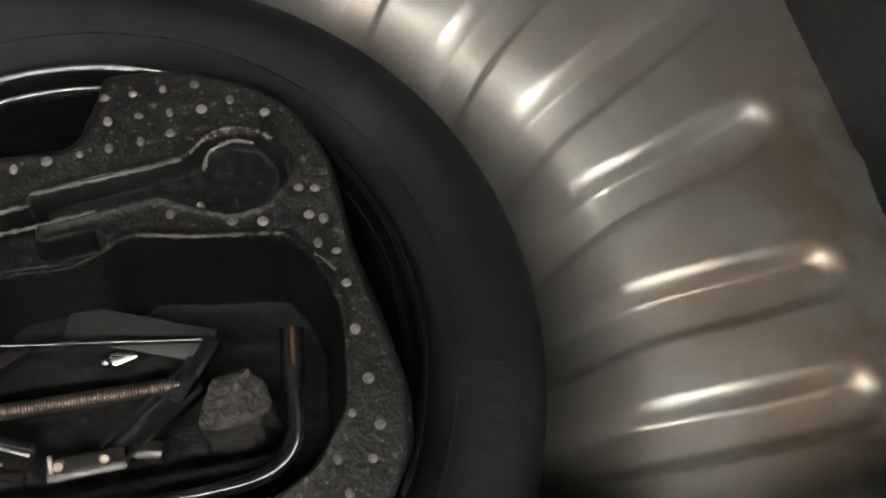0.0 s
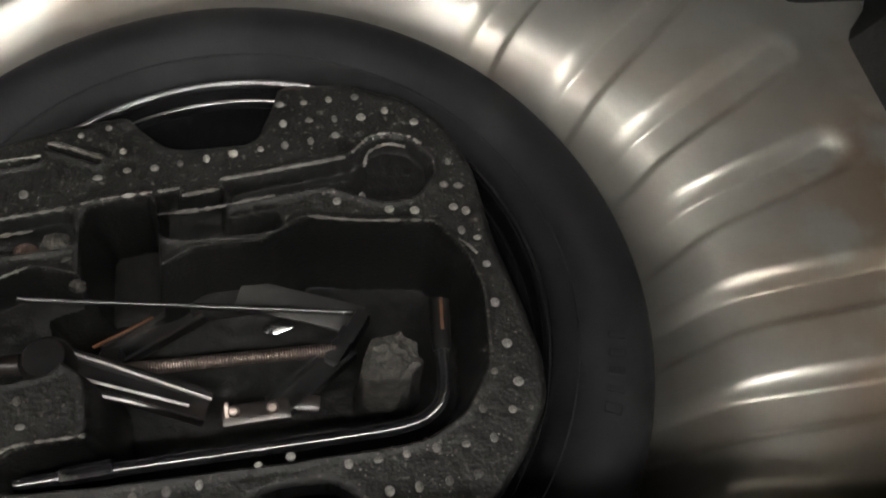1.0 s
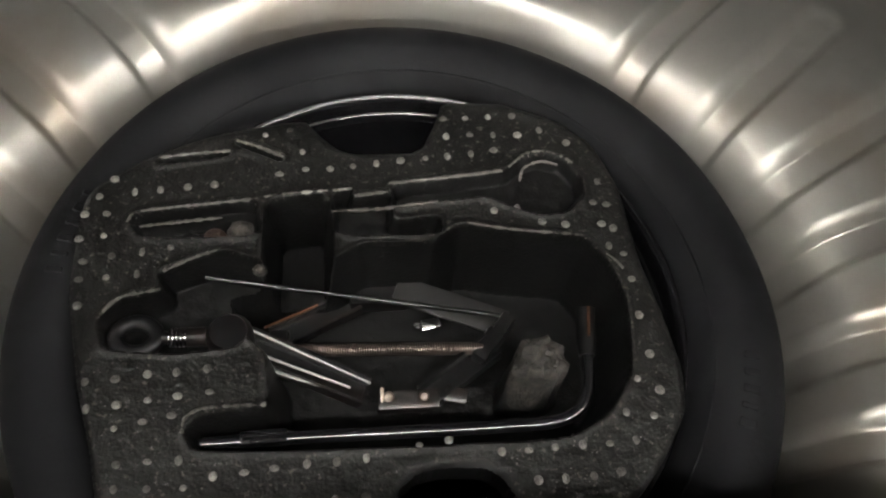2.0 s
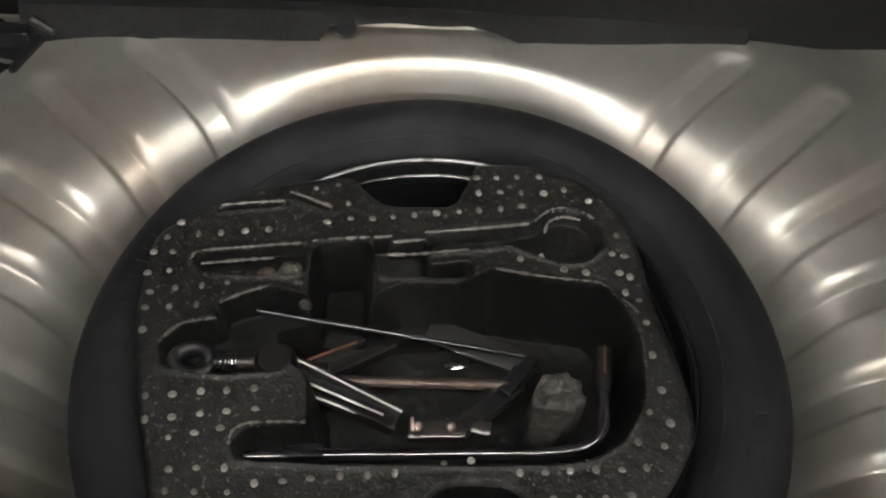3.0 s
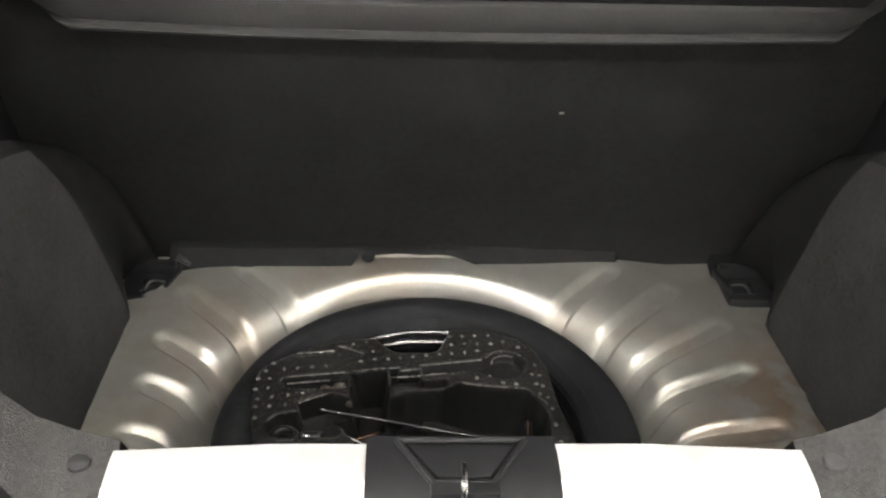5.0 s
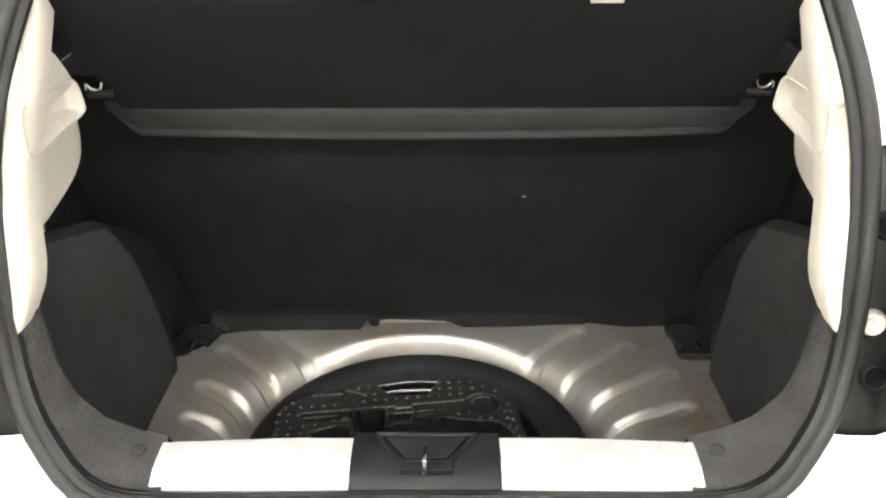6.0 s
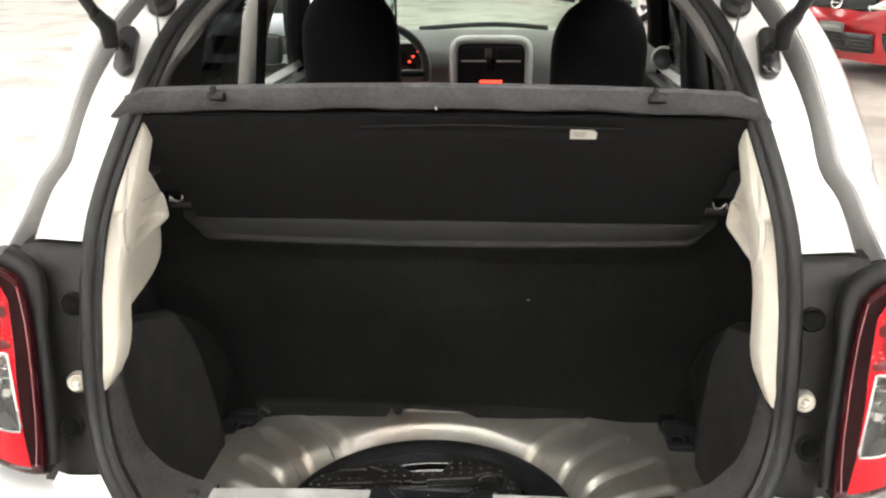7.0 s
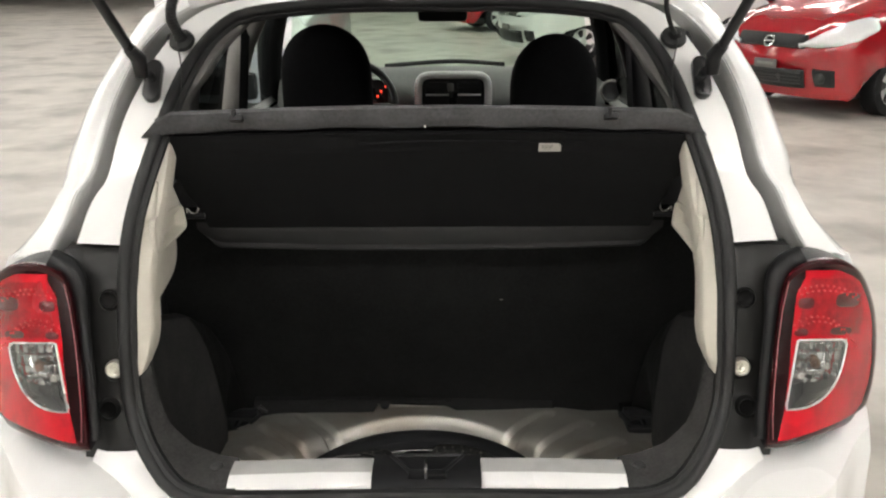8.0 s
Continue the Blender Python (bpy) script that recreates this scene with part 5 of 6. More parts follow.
def outline_distance(x, y, poly):
    """Signed distance of points to an outline, negative inside, and the nearest points on it."""
    x, y = np.asarray(x, float), np.asarray(y, float)
    best, nx, ny, inside = np.full(x.shape, 9.0), x.copy(), y.copy(), np.zeros(x.shape, bool)
    for (ax, ay), (bx, by) in zip(poly, poly[1:] + poly[:1]):
        ex, ey = bx - ax, by - ay
        t = np.clip(((x - ax) * ex + (y - ay) * ey) / (ex * ex + ey * ey), 0, 1)
        px, py = ax + t * ex, ay + t * ey
        dd = np.hypot(x - px, y - py)
        near = dd < best
        best, nx, ny = np.where(near, dd, best), np.where(near, px, nx), np.where(near, py, ny)
        if ay != by:
            inside ^= ((ay > y) != (by > y)) & (x < ax + (y - ay) / (by - ay) * ex)
    return np.where(inside, -best, best), nx, ny


def ease(a, b, x):
    t = np.clip((x - a) / (b - a), 0, 1)
    return t * t * (3 - 2 * t)


def tray_height(x, y):
    z = np.zeros(x.shape)
    bead = np.zeros(x.shape)
    for poly, depth, soft in POCKETS:
        d = outline_distance(x, y, rounded(poly))[0]
        z = np.minimum(z, -depth * (1 - ease(-soft - depth * 0.08, soft * 0.25, d)))
        bead = np.maximum(bead, np.exp(-((d - 0.0022) / 0.0022) ** 2))
    z = np.where(z > -0.003, z + 0.0016 * bead, z)
    d = outline_distance(x, y, rounded(ISLAND))[0]
    z = np.maximum(z, -0.022 - 0.073 * ease(-0.004, 0.003, d))
    return z


def tool_tray():
    root = thing("tool_tray", CAR @ pose(0, 0, 0.455), "black moulded foam tool tray resting in the spare wheel", "tool tray")
    outline = rounded(TRAY, 2)
    cell = 0.0015
    gx, gy = np.meshgrid(np.arange(-0.282, 0.186, cell), np.arange(0.026, 0.446, cell), indexing="ij")
    d, nx, ny = outline_distance(gx, gy, outline)
    edge = (d > -0.45 * cell)
    vx, vy = np.where(edge, nx, gx), np.where(edge, ny, gy)
    vz = tray_height(vx, vy) - 0.004 * np.clip(1 + np.minimum(d, 0) / 0.006, 0, 1) ** 2
    bm = bmesh.new()
    made = {}
    def vert(i, j):
        if (i, j) not in made:
            x, y = float(vx[i, j]), float(vy[i, j])
            made[(i, j)] = bm.verts.new((x, y, float(vz[i, j]) + 0.0009 * noise.noise(Vector((x * 110, y * 110, 0)))))
        return made[(i, j)]
    ok = d < 0.75 * cell
    for i in range(gx.shape[0] - 1):
        for j in range(gx.shape[1] - 1):
            if ok[i, j] and ok[i + 1, j] and ok[i, j + 1] and ok[i + 1, j + 1]:
                bm.faces.new((vert(i, j), vert(i + 1, j), vert(i + 1, j + 1), vert(i, j + 1)))
    rim_edges = [e for e in bm.edges if len(e.link_faces) == 1]
    made_skirt = bmesh.ops.extrude_edge_only(bm, edges=rim_edges)["geom"]
    bmesh.ops.translate(bm, vec=(0, 0, -0.03), verts=[v for v in made_skirt if isinstance(v, bmesh.types.BMVert)])
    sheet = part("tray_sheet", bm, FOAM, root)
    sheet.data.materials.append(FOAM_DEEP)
    # everything below the top surface takes the foam with painted shade
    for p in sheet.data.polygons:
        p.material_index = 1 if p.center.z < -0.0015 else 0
    rough = random.Random(12)
    for line in SCUFF_GLINTS:
        pts = smooth_path([(x, y, 0.0006) for x, y in line], 8 * len(line))
        part("scuffed_glint_edge", tube(pts, [rough.uniform(0.0005, 0.0019) for _ in pts], 6), SCUFF, sheet)
    for lx, ly, lr, mt in ((-0.158, 0.307, 0.011, WORNFOAM), (-0.178, 0.301, 0.009, LUMP), (-0.141, 0.271, 0.006, WORNFOAM), (-0.15, 0.292, 0.007, FOAM)):
        rows = []
        for k in range(7):
            lat = k / 6 * math.pi / 2
            rows.append([(lx + lr * math.cos(lat) * math.cos(a) * (1 + 0.35 * noise.noise(Vector((math.cos(a) * 2, math.sin(a) * 2, lx * 90)))), ly + 0.8 * lr * math.cos(lat) * math.sin(a), -0.006 + 0.008 * math.sin(lat) + 0.002 * noise.noise(Vector((math.cos(a) * 3, lat * 3, ly * 90)))) for a in (2 * math.pi * q / 16 for q in range(16))])
        part("chewed_lump", quads(rows, closed_v=True), mt, sheet)
    # crumbs of worn foam and grit lying on the tray, thickest in the worn corners
    crumbs = []
    faces = []
    for x0, x1, y0, y1, n, big in ((0.03, 0.165, 0.075, 0.135, 150, 0.0016), (-0.235, -0.15, 0.262, 0.312, 90, 0.0015), (0.03, 0.15, 0.30, 0.40, 90, 0.0011), (-0.27, 0.15, 0.03, 0.43, 260, 0.0010), (0.12, 0.17, 0.14, 0.33, 70, 0.0012), (-0.26, -0.15, 0.10, 0.2, 60, 0.0012)):
        xs, ys = np.array([rough.uniform(x0, x1) for _ in range(n)]), np.array([rough.uniform(y0, y1) for _ in range(n)])
        zs, inside = tray_height(xs, ys), outline_distance(xs, ys, outline)[0]
        for x, y, z0, d in zip(xs.tolist(), ys.tolist(), zs.tolist(), inside.tolist()):
            if z0 < -0.004 or d > -0.006:
                continue
            r, a, base = rough.uniform(0.35, 1.0) * big, rough.uniform(0, 6.28), len(crumbs)
            for k in range(5):
                q = a + 2 * math.pi * k / 5
                crumbs.append((x + r * rough.uniform(0.6, 1.3) * math.cos(q), y + r * rough.uniform(0.6, 1.3) * math.sin(q), z0 - 0.001))
            crumbs.append((x, y, z0 + r * 0.7))
            faces += [(base + k, base + (k + 1) % 5, base + 5) for k in range(5)]
    grit = bpy.data.meshes.new("crumbs")
    grit.from_pydata(crumbs, [], faces)
    grit.materials.append(SCUFF)
    grit_part = new("crumbs", grit)
    grit_part.parent = sheet
    tagged(grit_part, "pale crumbs of worn foam", kind="stuff")
    rows = []
    outline_island = [Vector((x, y, 0)) for x, y in rounded(ISLAND, 3)]
    mid = sum(outline_island, Vector()) / len(outline_island)
    for k, z in ((1.0, -0.08), (1.0, -0.03), (1.0, -0.008), (0.97, -0.003), (0.92, -0.001), (0.8, 0.0), (0.68, 0.001), (0.56, 0.001), (0.44, 0.002), (0.32, 0.002), (0.2, 0.002), (0.02, 0.002)):
        row = []
        for p in outline_island:
            q = mid + (p - mid) * k
            n1, n2 = noise.noise(Vector((q.x * 90, q.y * 90, 3))), noise.noise(Vector((q.x * 260, q.y * 260, 7)))
            q += (p - mid).normalized() * (0.004 * n1 + 0.0015 * n2) * (k > 0.9)
            row.append((q.x, q.y, min(z, z - 0.012) + (0.005 * n1 + 0.003 * n2) * (z > -0.01)))
        rows.append(row)
    part("worn_patch", quads(rows, closed_v=True), WORNFOAM, sheet, "worn pale grey foam block")
    # pale moulded studs on the free surface
    bm = lathe([(0.0, 0.0009), (0.0022, 0.0008), (0.0032, 0.0004), (0.0037, -0.0008)], 10)
    data = None
    rng = random.Random(4)
    spots = []
    for x0, y0, x1, y1, n in STUDS_REAR + STUDS_FRONT:
        for k in range(n):
            t = k / max(1, n - 1)
            spots.append((lerp(x0, x1, t) + rng.uniform(-0.0008, 0.0008), lerp(y0, y1, t) + rng.uniform(-0.0008, 0.0008)))
    for x, y in spots:
        if outline_distance(x, y, TRAY)[0] > -0.004:
            continue
        if data is None:
            first = part("stud", bm, STUD, sheet)
            data = first.data
        else:
            first = new("stud", data)
            first.parent = sheet
        first.matrix_basis = pose(x, y, 0.0003) @ Matrix.Diagonal((rng.uniform(0.65, 1.1), rng.uniform(0.65, 1.1), 1, 1))


def channel(a, b, width, height, t=0.0036, up=Vector((0, 0, 1))):
    """A folded U-section arm from a to b, open upwards."""
    a, b = Vector(a), Vector(b)
    d = (b - a).normalized()
    side = d.cross(up).normalized()
    up2 = side.cross(d)
    w = width / 2
    prof = [(-w, height), (-w, 0), (w, 0), (w, height), (w - t, height), (w - t, t), (-w + t, t), (-w + t, height)]
    rows = [[p + side * x + up2 * z for x, z in prof] for p in (a, b)]
    bm = quads(rows, closed_v=True)
    bm.verts.ensure_lookup_table()
    bm.faces.new([bm.verts[i] for i in range(8)])
    bm.faces.new([bm.verts[i] for i in range(8, 16)])
    bmesh.ops.bevel(bm, geom=list(bm.edges), offset=0.0009, segments=2, affect="EDGES")
    return bm


def scissor_jack():
    root = thing("scissor_jack", CAR, "black folding scissor jack with rusty edges lying in the tray", "car jack")
    z = 0.385
    part("lower_arm", channel((-0.163, 0.226, z + 0.03), (-0.062, 0.189, z + 0.005), 0.024, 0.018), JACK, root)
    arm = [((-0.167, 0.237, 0.4335), (-0.056, 0.191, 0.410)), ((-0.157, 0.214, 0.4335), (-0.072, 0.188, 0.410)), ((-0.145, 0.202, 0.425), (-0.078, 0.185, 0.405))]
    # thin pale tubes laid along the flange edges
    for a, b in arm:
        part("edge_line", tube([Vector(a) + Vector((0, 0, 0.0015)), Vector(b) + Vector((0, 0, 0.0015))], 0.0011, 8), EDGESTEEL, root, "bright line along the flange edge")
    part("lower_arm", channel((-0.012, 0.186, z - 0.004), (0.046, 0.228, z + 0.004), 0.022, 0.016), JACK, root)
    part("upper_arm", channel((-0.135, 0.242, z - 0.01), (-0.066, 0.276, z - 0.006), 0.022, 0.014), JACK, root)
    part("upper_arm", box(0.012, 0.266, z + 0.008, 0.098, 0.024, 0.004, 0.001, turn=pose(0, 0, 0, 6, 4, -19)), GREYSTEEL, root, "flat grey steel arm")
    part("edge_line", tube([(-0.142, 0.245, 0.4), (-0.099, 0.265, 0.4)], 0.0012, 6), COPPER, root, "rust-coloured worn edge")
    part("head", box(-0.048, 0.279, z - 0.002, 0.05, 0.018, 0.02, 0.004, turn=pose(0, 0, 0, 0, 0, 3)), JACK, root)
    base = part("base_plate", box(-0.026, 0.184, z + 0.004, 0.05, 0.016, 0.02, 0.003, turn=pose(0, 0, 0, 10, 0, 2)), JACKBASE, root)
    part("base_lug", box(0.012, 0.187, z + 0.006, 0.02, 0.014, 0.014, 0.004, turn=pose(0, 0, 0, 12, 0, -14)), JACKBASE, base)
    part("base_edge", box(-0.047, 0.186, z + 0.0135, 0.003, 0.012, 0.005, 0.001, turn=pose(0, 0, 0, 20, 0, 2)), SCREW, base, "worn edge with rust")
    for x in (-0.042, -0.014):
        part("rivet", lathe([(0, 0.003), (0.003, 0.0025), (0.0045, 0.0)], 12, m=pose(x, 0.184, z + 0.0145, 20, 0, 0)), SCREW, base)
    n = 240
    a, b = Vector((-0.125, 0.2245, z + 0.016)), Vector((0.036, 0.2245, z + 0.014))
    part("screw", tube([a.lerp(b, i / n) for i in range(n + 1)], [0.0052 + (0.0003 if i % 3 else -0.0003) for i in range(n + 1)], 10), SCREW, root, "dull threaded steel screw")
    part("knuckle", box(0.04, 0.2275, z + 0.006, 0.014, 0.03, 0.026, 0.003, turn=pose(0, 0, 0, 0, 0, -35)), JACK, root)
    part("knuckle", box(0.052, 0.241, z + 0.008, 0.012, 0.03, 0.022, 0.003, turn=pose(0, 0, 0, 0, 0, -35)), JACK, root)
    part("knuckle", box(-0.13, 0.229, z + 0.002, 0.016, 0.03, 0.026, 0.003), JACK, root)
    nut = part("bright_lug", box(-0.005, 0.259, 0.372, 0.018, 0.010, 0.010, 0.002, turn=pose(0, 0, 0, 15, 10, 20)), BARE, root, "bright worn steel lug")
    join_ball = lathe([(0, 0.004), (0.003, 0.003), (0.004, 0.0), (0.003, -0.003), (0, -0.004)], 10, m=pose(-0.016, 0.256, 0.374))
    part("lug_tip", join_ball, BARE, nut)


def loose_tools():
    rod = thing("jack_handle", CAR, "thin black steel jack handle rod lying across the jack", "jack handle")
    part("bar", tube([(-0.184, 0.270, 0.442), (-0.178, 0.269, 0.441), (0.052, 0.2535, 0.400)], 0.0024, 10), STEEL, rod)
    wrench = thing("wheel_wrench", CAR, "black L-shaped steel wheel wrench in its tray slot", "wheel wrench")
    pts = [Vector((-0.178, 0.138, 0.436)), Vector((-0.15, 0.139, 0.437))] + [Vector(p) for p in smooth_path([(-0.12, 0.1405, 0.437), (0.03, 0.145, 0.4365), (0.08, 0.148, 0.437), (0.1, 0.157, 0.438), (0.108, 0.172, 0.44), (0.110, 0.20, 0.443)], 40)]
    part("shaft", tube(pts, 0.0050, 14), STEEL, wrench)
    part("flat_end", box(-0.133, 0.1405, 0.4375, 0.034, 0.011, 0.014, 0.003, turn=pose(0, 0, 0, 0, 0, 3)), STEEL, wrench)
    part("socket", tube([(0.110, 0.198, 0.443), (0.1105, 0.206, 0.4435), (0.113, 0.236, 0.446)], [0.0060, 0.0078, 0.0078], 16), HOLE, wrench)
    part("edge_line", tube([(0.1115, 0.211, 0.4515), (0.1135, 0.235, 0.4540)], 0.0012, 6), COPPER, wrench, "worn coppery edge")
    eye = thing("towing_eye", CAR, "dull steel screw-in towing eye in the tray", "towing eye")
    ring = [(-0.232 + 0.0155 * math.cos(2 * math.pi * k / 32), 0.2205 + 0.0125 * math.sin(2 * math.pi * k / 32), 0.4385) for k in range(32)]
    part("ring", tube(ring, 0.0062, 10, closed=True), JACK, eye)
    part("shank", tube([(-0.214, 0.2205, 0.438), (-0.206, 0.2205, 0.438), (-0.205, 0.2205, 0.438), (-0.18, 0.2215, 0.437)], [0.005, 0.005, 0.0075, 0.0075], 12), JACK, eye)
    for k in range(5):
        part("thread", tube([(-0.207 + 0.003 * k, 0.2205, 0.438), (-0.2062 + 0.003 * k, 0.2205, 0.438)], 0.0085, 12), BARE, eye)
    part("collar", lathe([(0, 0.012), (0.014, 0.011), (0.018, 0.004), (0.018, -0.01)], 20, m=pose(-0.163, 0.222, 0.434)), JACK, eye)


def parcel_shelf():
    root = thing("parcel_shelf", CAR, "black fabric parcel shelf tilted up on its hinge pins", "parcel shelf")
    # underside, from the rear lip down to the front flange
    ts = [0, 0.38, 0.385, 0.42, 0.425, 0.62, 0.75, 0.86, 1.0]
    ws = [0.528, 0.528, 0.526, 0.522, 0.496, 0.490, 0.478, 0.478, 0.472]
    rows = []
    for k in range(60):
        t = k / 59
        w = table(t, ts, ws)
        y = lerp(0.182, 0.345, t) - 0.004 * math.sin(math.pi * t)
        z = lerp(1.245, 1.03, t)
        sag = 0.012 * (1 - t)
        relief = 0.003 * step(0.03, 0.06, t) * (1 - step(0.14, 0.18, t))
        rows.append([(x * w - 0.006 * (1 - t), y + (relief if abs(x) < 0.8 else 0) + 0.003 * noise.noise(Vector((x * 3, t * 3, 1))), z + sag * (1 - x * x) + 0.006 * x * x * (1 - t)) for x in np.linspace(-1, 1, 45)])
    panel = part("panel", solid(quads(rows), 0.006), SHELF, root)
    part("panel_seam", tube(smooth_path([(-0.13, 0.184, 1.232), (0.0, 0.184, 1.237), (0.15, 0.184, 1.236), (0.3, 0.184, 1.232)], 20), 0.002, 6), SHELF, panel)
    rows = []
    for x in np.linspace(-1, 1, 61):
        w = 0.532
        drop = 0.012 * x * x + 0.02 * max(0, abs(x) - 0.9) / 0.1 * 0.4
        top_in = x * (w - 0.03 * step(0.86, 1.0, abs(x)))
        wave = 0.0015 * math.sin(x * 17)
        rows.append([(x * w * 0.985 - 0.006, 0.186, 1.264 - drop), (x * w - 0.006, 0.168, 1.2665 - drop + wave), (x * w - 0.006, 0.164, 1.2705 - drop), (lerp(x * w, top_in, 0.6) - 0.005, 0.155, 1.288 - drop), (top_in - 0.004, 0.152, 1.3035 - drop * 1.1),
                     (top_in - 0.004, 0.156, 1.3085 - drop * 1.1), (top_in - 0.004, 0.168, 1.308 - drop * 1.1), (x * 0.47, 0.25, 1.22 - drop), (x * 0.47, 0.34, 1.10)])
    lip = part("rear_lip", quads(rows), SHELF_RIM, root, "grey felt-covered rear lip")
    for x in (-0.350, 0.342):
        hook = part("cord_hook", box(x, 0.142, 1.288, 0.026, 0.02, 0.012, 0.003, turn=pose(0, 0, 0, -20, 0, 0)), PLASTIC, lip)
        part("hook_tip", box(x - 0.004, 0.138, 1.298, 0.008, 0.014, 0.016, 0.003), PLASTIC, hook)
    part("lint", box(-0.002, 0.161, 1.268, 0.0025, 0.0025, 0.006, 0.0008), LABEL, lip)
    # front flange along the seat back
    rows = []
    for x in np.linspace(-1, 1, 41):
        e = step(0.91, 1.0, abs(x))
        w = 0.504
        bow = 0.010 * (1 - x * x)
        rows.append([(x * w, 0.352, 1.034 - bow * 0.4 + 0.002), (x * w, 0.344 + 0.012 * e, 1.026 - bow * 0.4), (x * w, 0.342 + 0.014 * e, 1.02 - bow * 0.5), (x * (w - 0.010 * e), 0.350 + 0.014 * e, 0.994 - bow + 0.012 * e), (x * (w - 0.018 * e), 0.346 + 0.012 * e, 0.989 - bow + 0.014 * e), (x * (w - 0.022 * e), 0.345 + 0.012 * e, 0.985 - bow + 0.016 * e), (x * (w - 0.022 * e), 0.350 + 0.012 * e, 0.981 - bow + 0.016 * e), (x * (w - 0.022 * e), 0.375, 0.981 - bow + 0.016 * e)])
    part("front_flange", quads(rows), SHELF_DARK, root, "dark grey front flange")
    for s in (-1, 1):
        pin = part("hinge_pin", tube([(0.47 * s, 0.305, 1.062), (0.505 * s, 0.302, 1.062)], 0.006, 12), PLASTIC, root)
        part("pin_spring", tube(smooth_path([(0.505 * s, 0.298, 1.070), (0.503 * s, 0.296, 1.080), (0.496 * s, 0.296, 1.072), (0.486 * s, 0.296, 1.070), (0.481 * s, 0.296, 1.076), (0.480 * s, 0.296, 1.082)], 20), 0.0022, 8), BARE, pin, "bright wire spring")
    # paper label with a clipped corner and unreadable print
    y = 0.1925
    m = pose(0.236, y, 1.2225, 90 + 36, 0, 0)
    label = part("label", prism([(-0.0215, -0.011), (0.0215, -0.011), (0.0215, 0.004), (0.015, 0.011), (-0.0215, 0.011)], 0, 0.0008, m=m), LABEL, root, "small white paper label")
    for k in range(3):
        part("print_bar", box(0, 0, 0, 0.024 - 0.004 * k, 0.0016, 0.0003), INK, label).matrix_basis = m @ pose(-0.006, 0.005 - 0.0045 * k, 0.0011)


spare_wheel()
tool_tray()
scissor_jack()
loose_tools()
parcel_shelf()


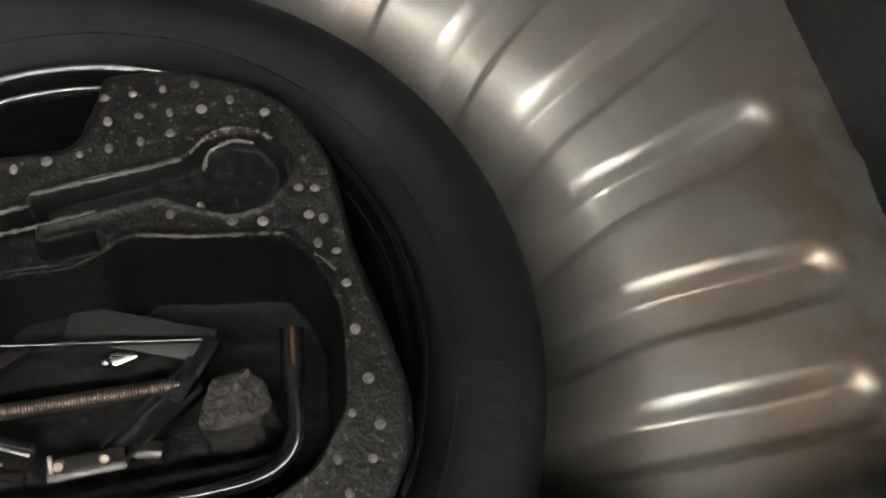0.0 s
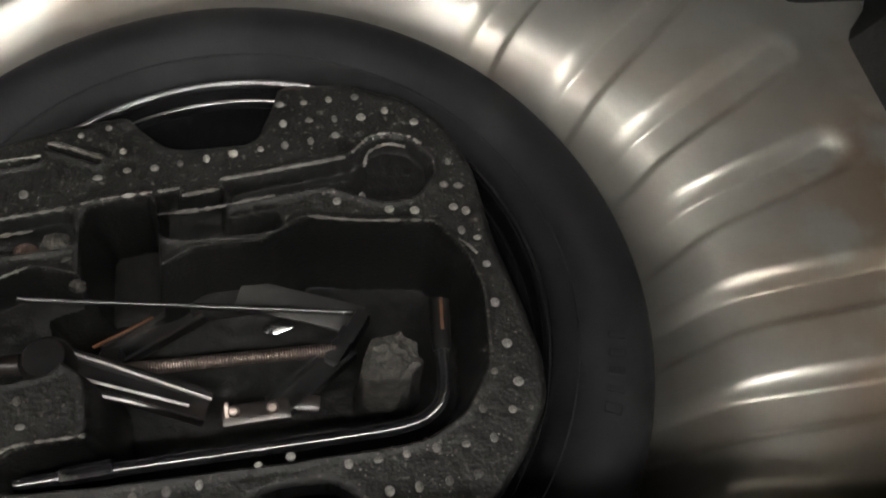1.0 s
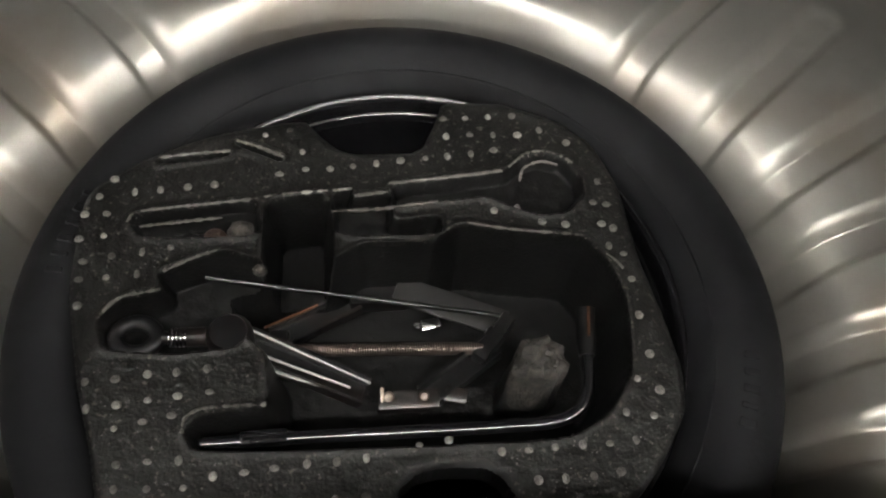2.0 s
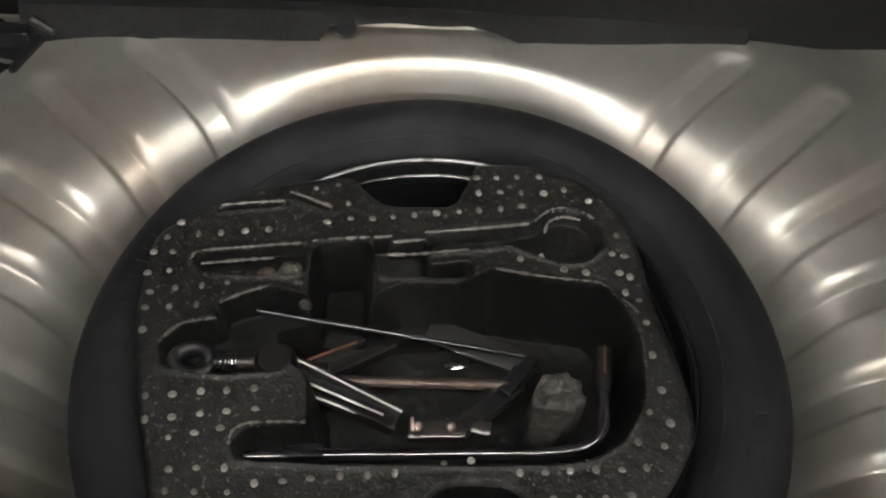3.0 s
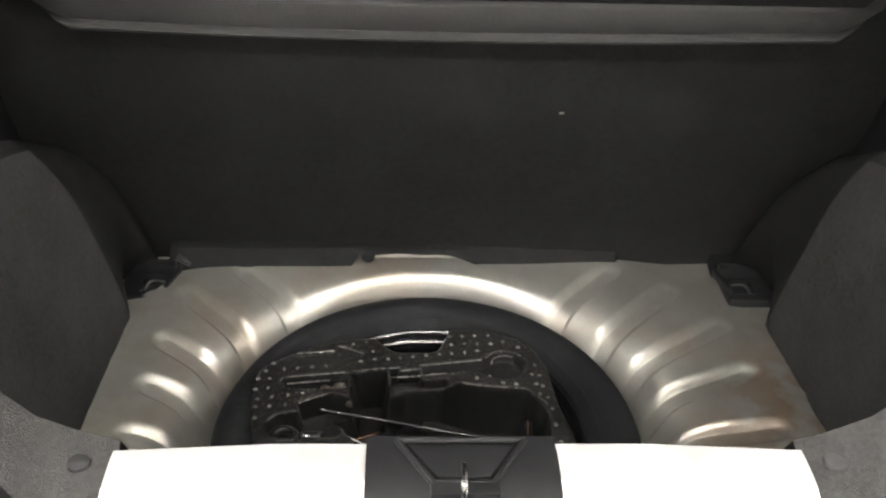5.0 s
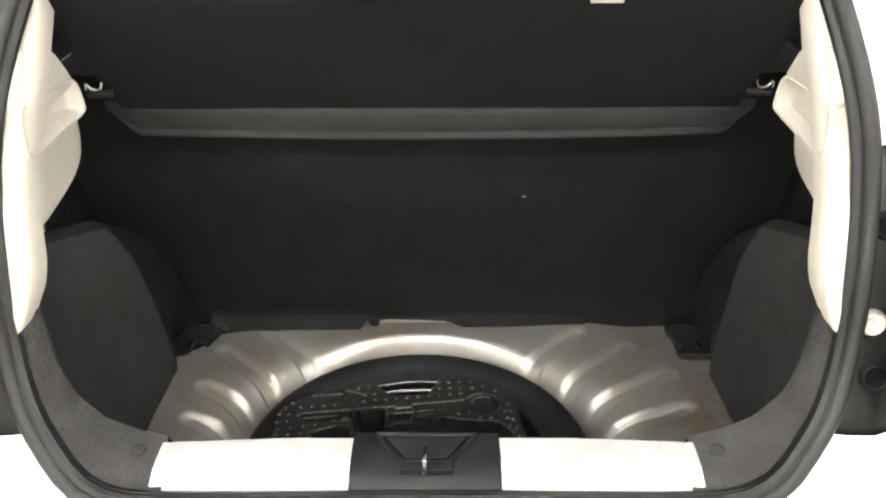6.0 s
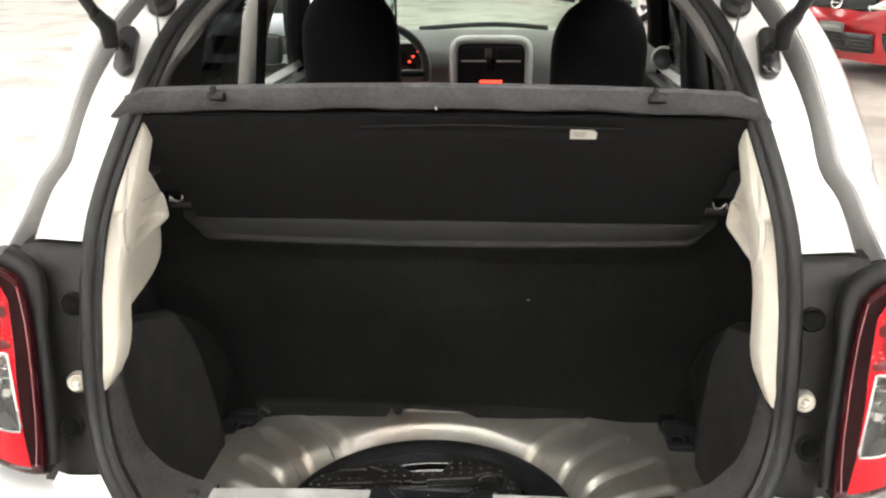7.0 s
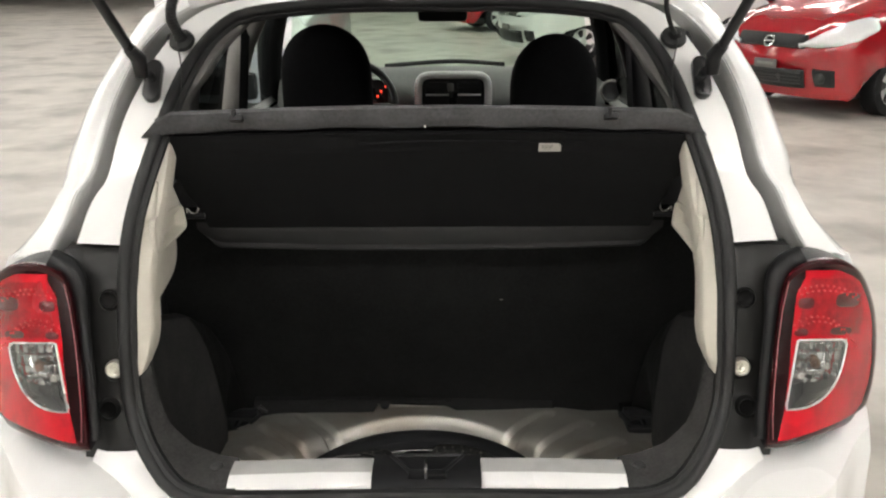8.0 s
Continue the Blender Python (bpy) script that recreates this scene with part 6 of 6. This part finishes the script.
# ---- other parked cars ----
def parked_car(name, m, paint, label, badge=True):
    """A saloon: +x is ahead, the origin lies on the ground under the middle of the front bumper."""
    root = thing(name, m, label, "car", "parked cars")
    xs = [0.06, 0.02, -0.03, -0.12, -0.3, -0.6, -1.0, -1.25, -1.7, -2.2, -3.0, -3.6, -4.0, -4.3]
    half = [0.52, 0.66, 0.74, 0.80, 0.83, 0.84, 0.845, 0.845, 0.845, 0.845, 0.845, 0.83, 0.8, 0.7]
    shoulder = [0.52, 0.66, 0.74, 0.79, 0.84, 0.90, 0.88, 0.90, 0.91, 0.92, 0.94, 0.95, 0.93, 0.8]
    crown = [0.54, 0.70, 0.80, 0.88, 0.97, 1.06, 1.145, 1.18, 1.15, 1.0, 1.0, 1.02, 1.0, 0.85]
    rows = []
    for x, h, sh, cr in zip(xs, half, shoulder, crown):
        low, tuck = 0.2, table(x, [-0.3, -0.05], [0.0, 0.3])
        for wx in (-0.85, -3.45):
            d = 0.33 ** 2 - (x - wx) ** 2
            if d > 0:
                low = max(low, 0.3 + math.sqrt(d) * 0.9)
        ring = [(h * 0.93, low), (h * 0.985, max(low, 0.3)), (h, max(low, 0.45)), (h, max(low + 0.01, lerp(0.45, sh, 0.6))), (h * 0.985, sh), (h * 0.93, lerp(sh, cr, 0.45)), (h * 0.78, lerp(sh, cr, 0.76)), (h * 0.64, lerp(sh, cr, 0.87)), (h * 0.56, lerp(sh, cr, 0.93) + 0.016 * (1 - step(-0.2, 0.05, x))), (h * 0.46, lerp(sh, cr, 0.945)), (h * 0.25, lerp(sh, cr, 0.98)), (0, cr)]
        full = [(x - (0.10 * (y / h) ** 2 + tuck * max(0, 0.42 - z)) * (1 if x > -0.3 else 0), y, z) for y, z in ring] + [(x - (0.10 * (y / h) ** 2 + tuck * max(0, 0.42 - z)) * (1 if x > -0.3 else 0), -y, z) for y, z in reversed(ring[:-1])]
        rows.append(full)
    dense = []
    for j in range(len(rows[0])):
        dense.append(smooth_path([r[j] for r in rows], 60))
    bm = quads([[dense[j][i] for j in range(len(dense))] for i in range(60)])
    bm.faces.new([v for v in list(bm.verts)[:len(dense)]])
    part("body", bm, paint, root)
    roof = []
    for x, h, z in ((-1.5, 0.76, 1.02), (-1.95, 0.68, 1.28), (-2.25, 0.62, 1.44), (-2.6, 0.6, 1.49), (-3.1, 0.6, 1.46), (-3.6, 0.66, 1.2), (-3.95, 0.7, 0.98)):
        roof.append([(x, y * h, z - 0.05 * abs(y) ** 3) for y in np.linspace(-1, 1, 11)])
    part("glasshouse", solid(quads(roof), 0.03), CARGLASS, root)
    part("roof", solid(quads([[(x, y, z + 0.012) for x, y, z in r] for r in roof[2:5]]), 0.02), paint, root)
    # front: grille, badge ring, intake, fog lamps, plate, head lamps
    grille = part("grille", box(-0.008, 0, 0.745, 0.06, 0.80, 0.145, 0.03, turn=pose(0, 0, 0, 0, -22, 0)), PLASTIC, root)
    for k in range(4):
        part("grille_bar", box(0.036 - 0.011 * k, 0, 0.69 + 0.028 * k, 0.012, 0.72, 0.009, 0.002), SILVERTRIM if k == 3 else GLOSSBLACK, grille)
    if badge:
        part("badge_ring", tube([(0.04 - 0.016 * math.sin(a), 0.055 * math.cos(a), 0.735 + 0.05 * math.sin(a)) for a in (2 * math.pi * k / 24 for k in range(24))], 0.009, 8, closed=True), CHROME, grille)
        part("badge_bar", box(0.04, 0, 0.735, 0.014, 0.12, 0.018, 0.004), CHROME, grille)
    part("plate", box(0.066, 0.0, 0.515, 0.012, 0.27, 0.09, 0.004), DARKTRIM, root, "dull dark number plate")
    part("plate_bar", box(0.073, 0.0, 0.515, 0.003, 0.2, 0.03, 0.001), GREYTRIM, root)
    def nose(y, z, out):
        """A point on the curved bumper face."""
        return (table(abs(y), [0, 0.13, 0.26, 0.39, 0.52, 0.6, 0.66, 0.74, 0.8], [0.06, 0.054, 0.035, 0.004, -0.04, -0.062, -0.08, -0.13, -0.22]) - 0.3 * max(0.0, 0.42 - z) + out, y, z)
    def patch(y0, y1, z0, z1, slant=0.0, depth=0.03, out=0.012):
        rows = []
        for v in (-0.15, 0.0, 0.5, 1.0, 1.15):
            inner = -0.5 if v < 0 or v > 1 else 1.0
            w = min(1.0, max(0.0, v))
            rows.append([nose(lerp(y0 + slant * (1 - w) * (1 if y0 > 0 else 0), y1 - slant * (1 - w) * (1 if y0 <= 0 else 0.2), u / 14), lerp(z0, z1, v), out * inner if 0 < u < 14 else -0.02) for u in range(15)])
        return solid(quads(rows), 0.01)
    intake = part("air_intake", patch(-0.40, 0.40, 0.315, 0.455), GLOSSBLACK, root)
    for k in range(4):
        part("intake_bar", tube([nose(lerp(-0.38, 0.38, u / 12), 0.335 + 0.034 * k, 0.014) for u in range(13)], 0.006, 6), GREYSTEEL, intake)
    for s in (-1, 1):
        rows_y = (0.47, 0.70) if s > 0 else (-0.70, -0.47)
        pocket = part("fog_pocket", patch(rows_y[0], rows_y[1], 0.335, 0.475, 0.03), PLASTIC, root)
        fx, fy, fz = nose(0.565 * s, 0.405, 0.012)
        part("fog_lamp", lathe([(0, 0.016), (0.03, 0.014), (0.045, 0.006), (0.052, 0.008), (0.055, -0.01)], 20, m=pose(fx, fy, fz, 0, 90, 22 * s)), GREYSTEEL, pocket)
        rowsl = []
        for k in range(17):
            t = k / 16
            x, y = table(t, [0, 0.3, 0.55, 0.8, 1.0], [0.0, -0.03, -0.10, -0.22, -0.36]), table(t, [0, 0.3, 0.55, 0.8, 1.0], [0.36, 0.52, 0.66, 0.785, 0.85])
            z0, z1 = table(t, [0, 0.3, 0.6, 0.85, 1.0], [0.700, 0.698, 0.722, 0.78, 0.85]), table(t, [0, 0.3, 0.6, 0.8, 0.93, 1.0], [0.715, 0.84, 0.945, 0.985, 0.965, 0.90])
            row = []
            for q in range(9):
                u = q / 8
                z = lerp(z0, z1, u)
                lean, bulge = 0.9 * max(0, z - 0.74), 0.03 * math.sin(math.pi * u) + 0.034
                row.append((x - lean + bulge, (y - lean * 0.25 * t + bulge * t) * s, z))
            rowsl.append(row)
        part("head_lamp", solid(quads(rowsl), 0.03), HEADLAMP, root, "pale clear head lamp")
        for wx in (-0.85, -3.45):
            mm = pose(wx, 0.74 * s, 0.31, 90 * -s, 0, 0)
            tyre = part("tyre", lathe([(0.2, -0.1), (0.26, -0.1), (0.3, -0.085), (0.312, -0.05), (0.312, 0.06), (0.3, 0.095), (0.25, 0.102), (0.2, 0.095)], 40, m=mm), RUBBER, root)
            part("wheel_disc", lathe([(0, 0.06), (0.06, 0.065), (0.09, 0.05), (0.19, 0.075), (0.205, 0.08), (0.205, -0.06), (0, -0.06)], 30, m=mm), SILVERTRIM, tyre)
            for k in range(5):
                a = 2 * math.pi * k / 5
                part("wheel_gap", prism([(0.075, -0.02), (0.175, -0.055), (0.185, 0.0), (0.175, 0.055), (0.075, 0.02)], 0, 0.012, bevel=0.003), GLOSSBLACK, tyre).matrix_basis = mm @ pose(0, 0, 0.062, 0, 0, math.degrees(a))
    part("sill_floor", box(-2.2, 0, 0.24, 3.6, 1.36, 0.12, 0.02), PLASTIC, root)
    return root


HEADLAMP = mat("head_lamp_plastic", (0.75, 0.76, 0.76), 0.12, 0, 30, 0.06, coat=1.0)
parked_car("red_saloon", pose(3.31, 7.70, 0, 0, 0, 212), RED, "glossy red saloon car parked on the concrete")
parked_car("red_saloon", pose(6.3, 16.6, 0, 0, 0, 197), RED, "red saloon car parked further back on the concrete")
parked_car("white_saloon", pose(1.0, 12.7, 0, 0, 0, 200), WHITE, "white saloon car parked ahead on the concrete")
parked_car("red_saloon", pose(0.1, 18.6, 0, 0, 0, 197), RED, "distant red saloon car parked on the concrete")
parked_car("silver_saloon", pose(-2.25, 7.2, 0, 0, 0, 268), SILVER, "silver saloon car parked ahead beside the hatchback")
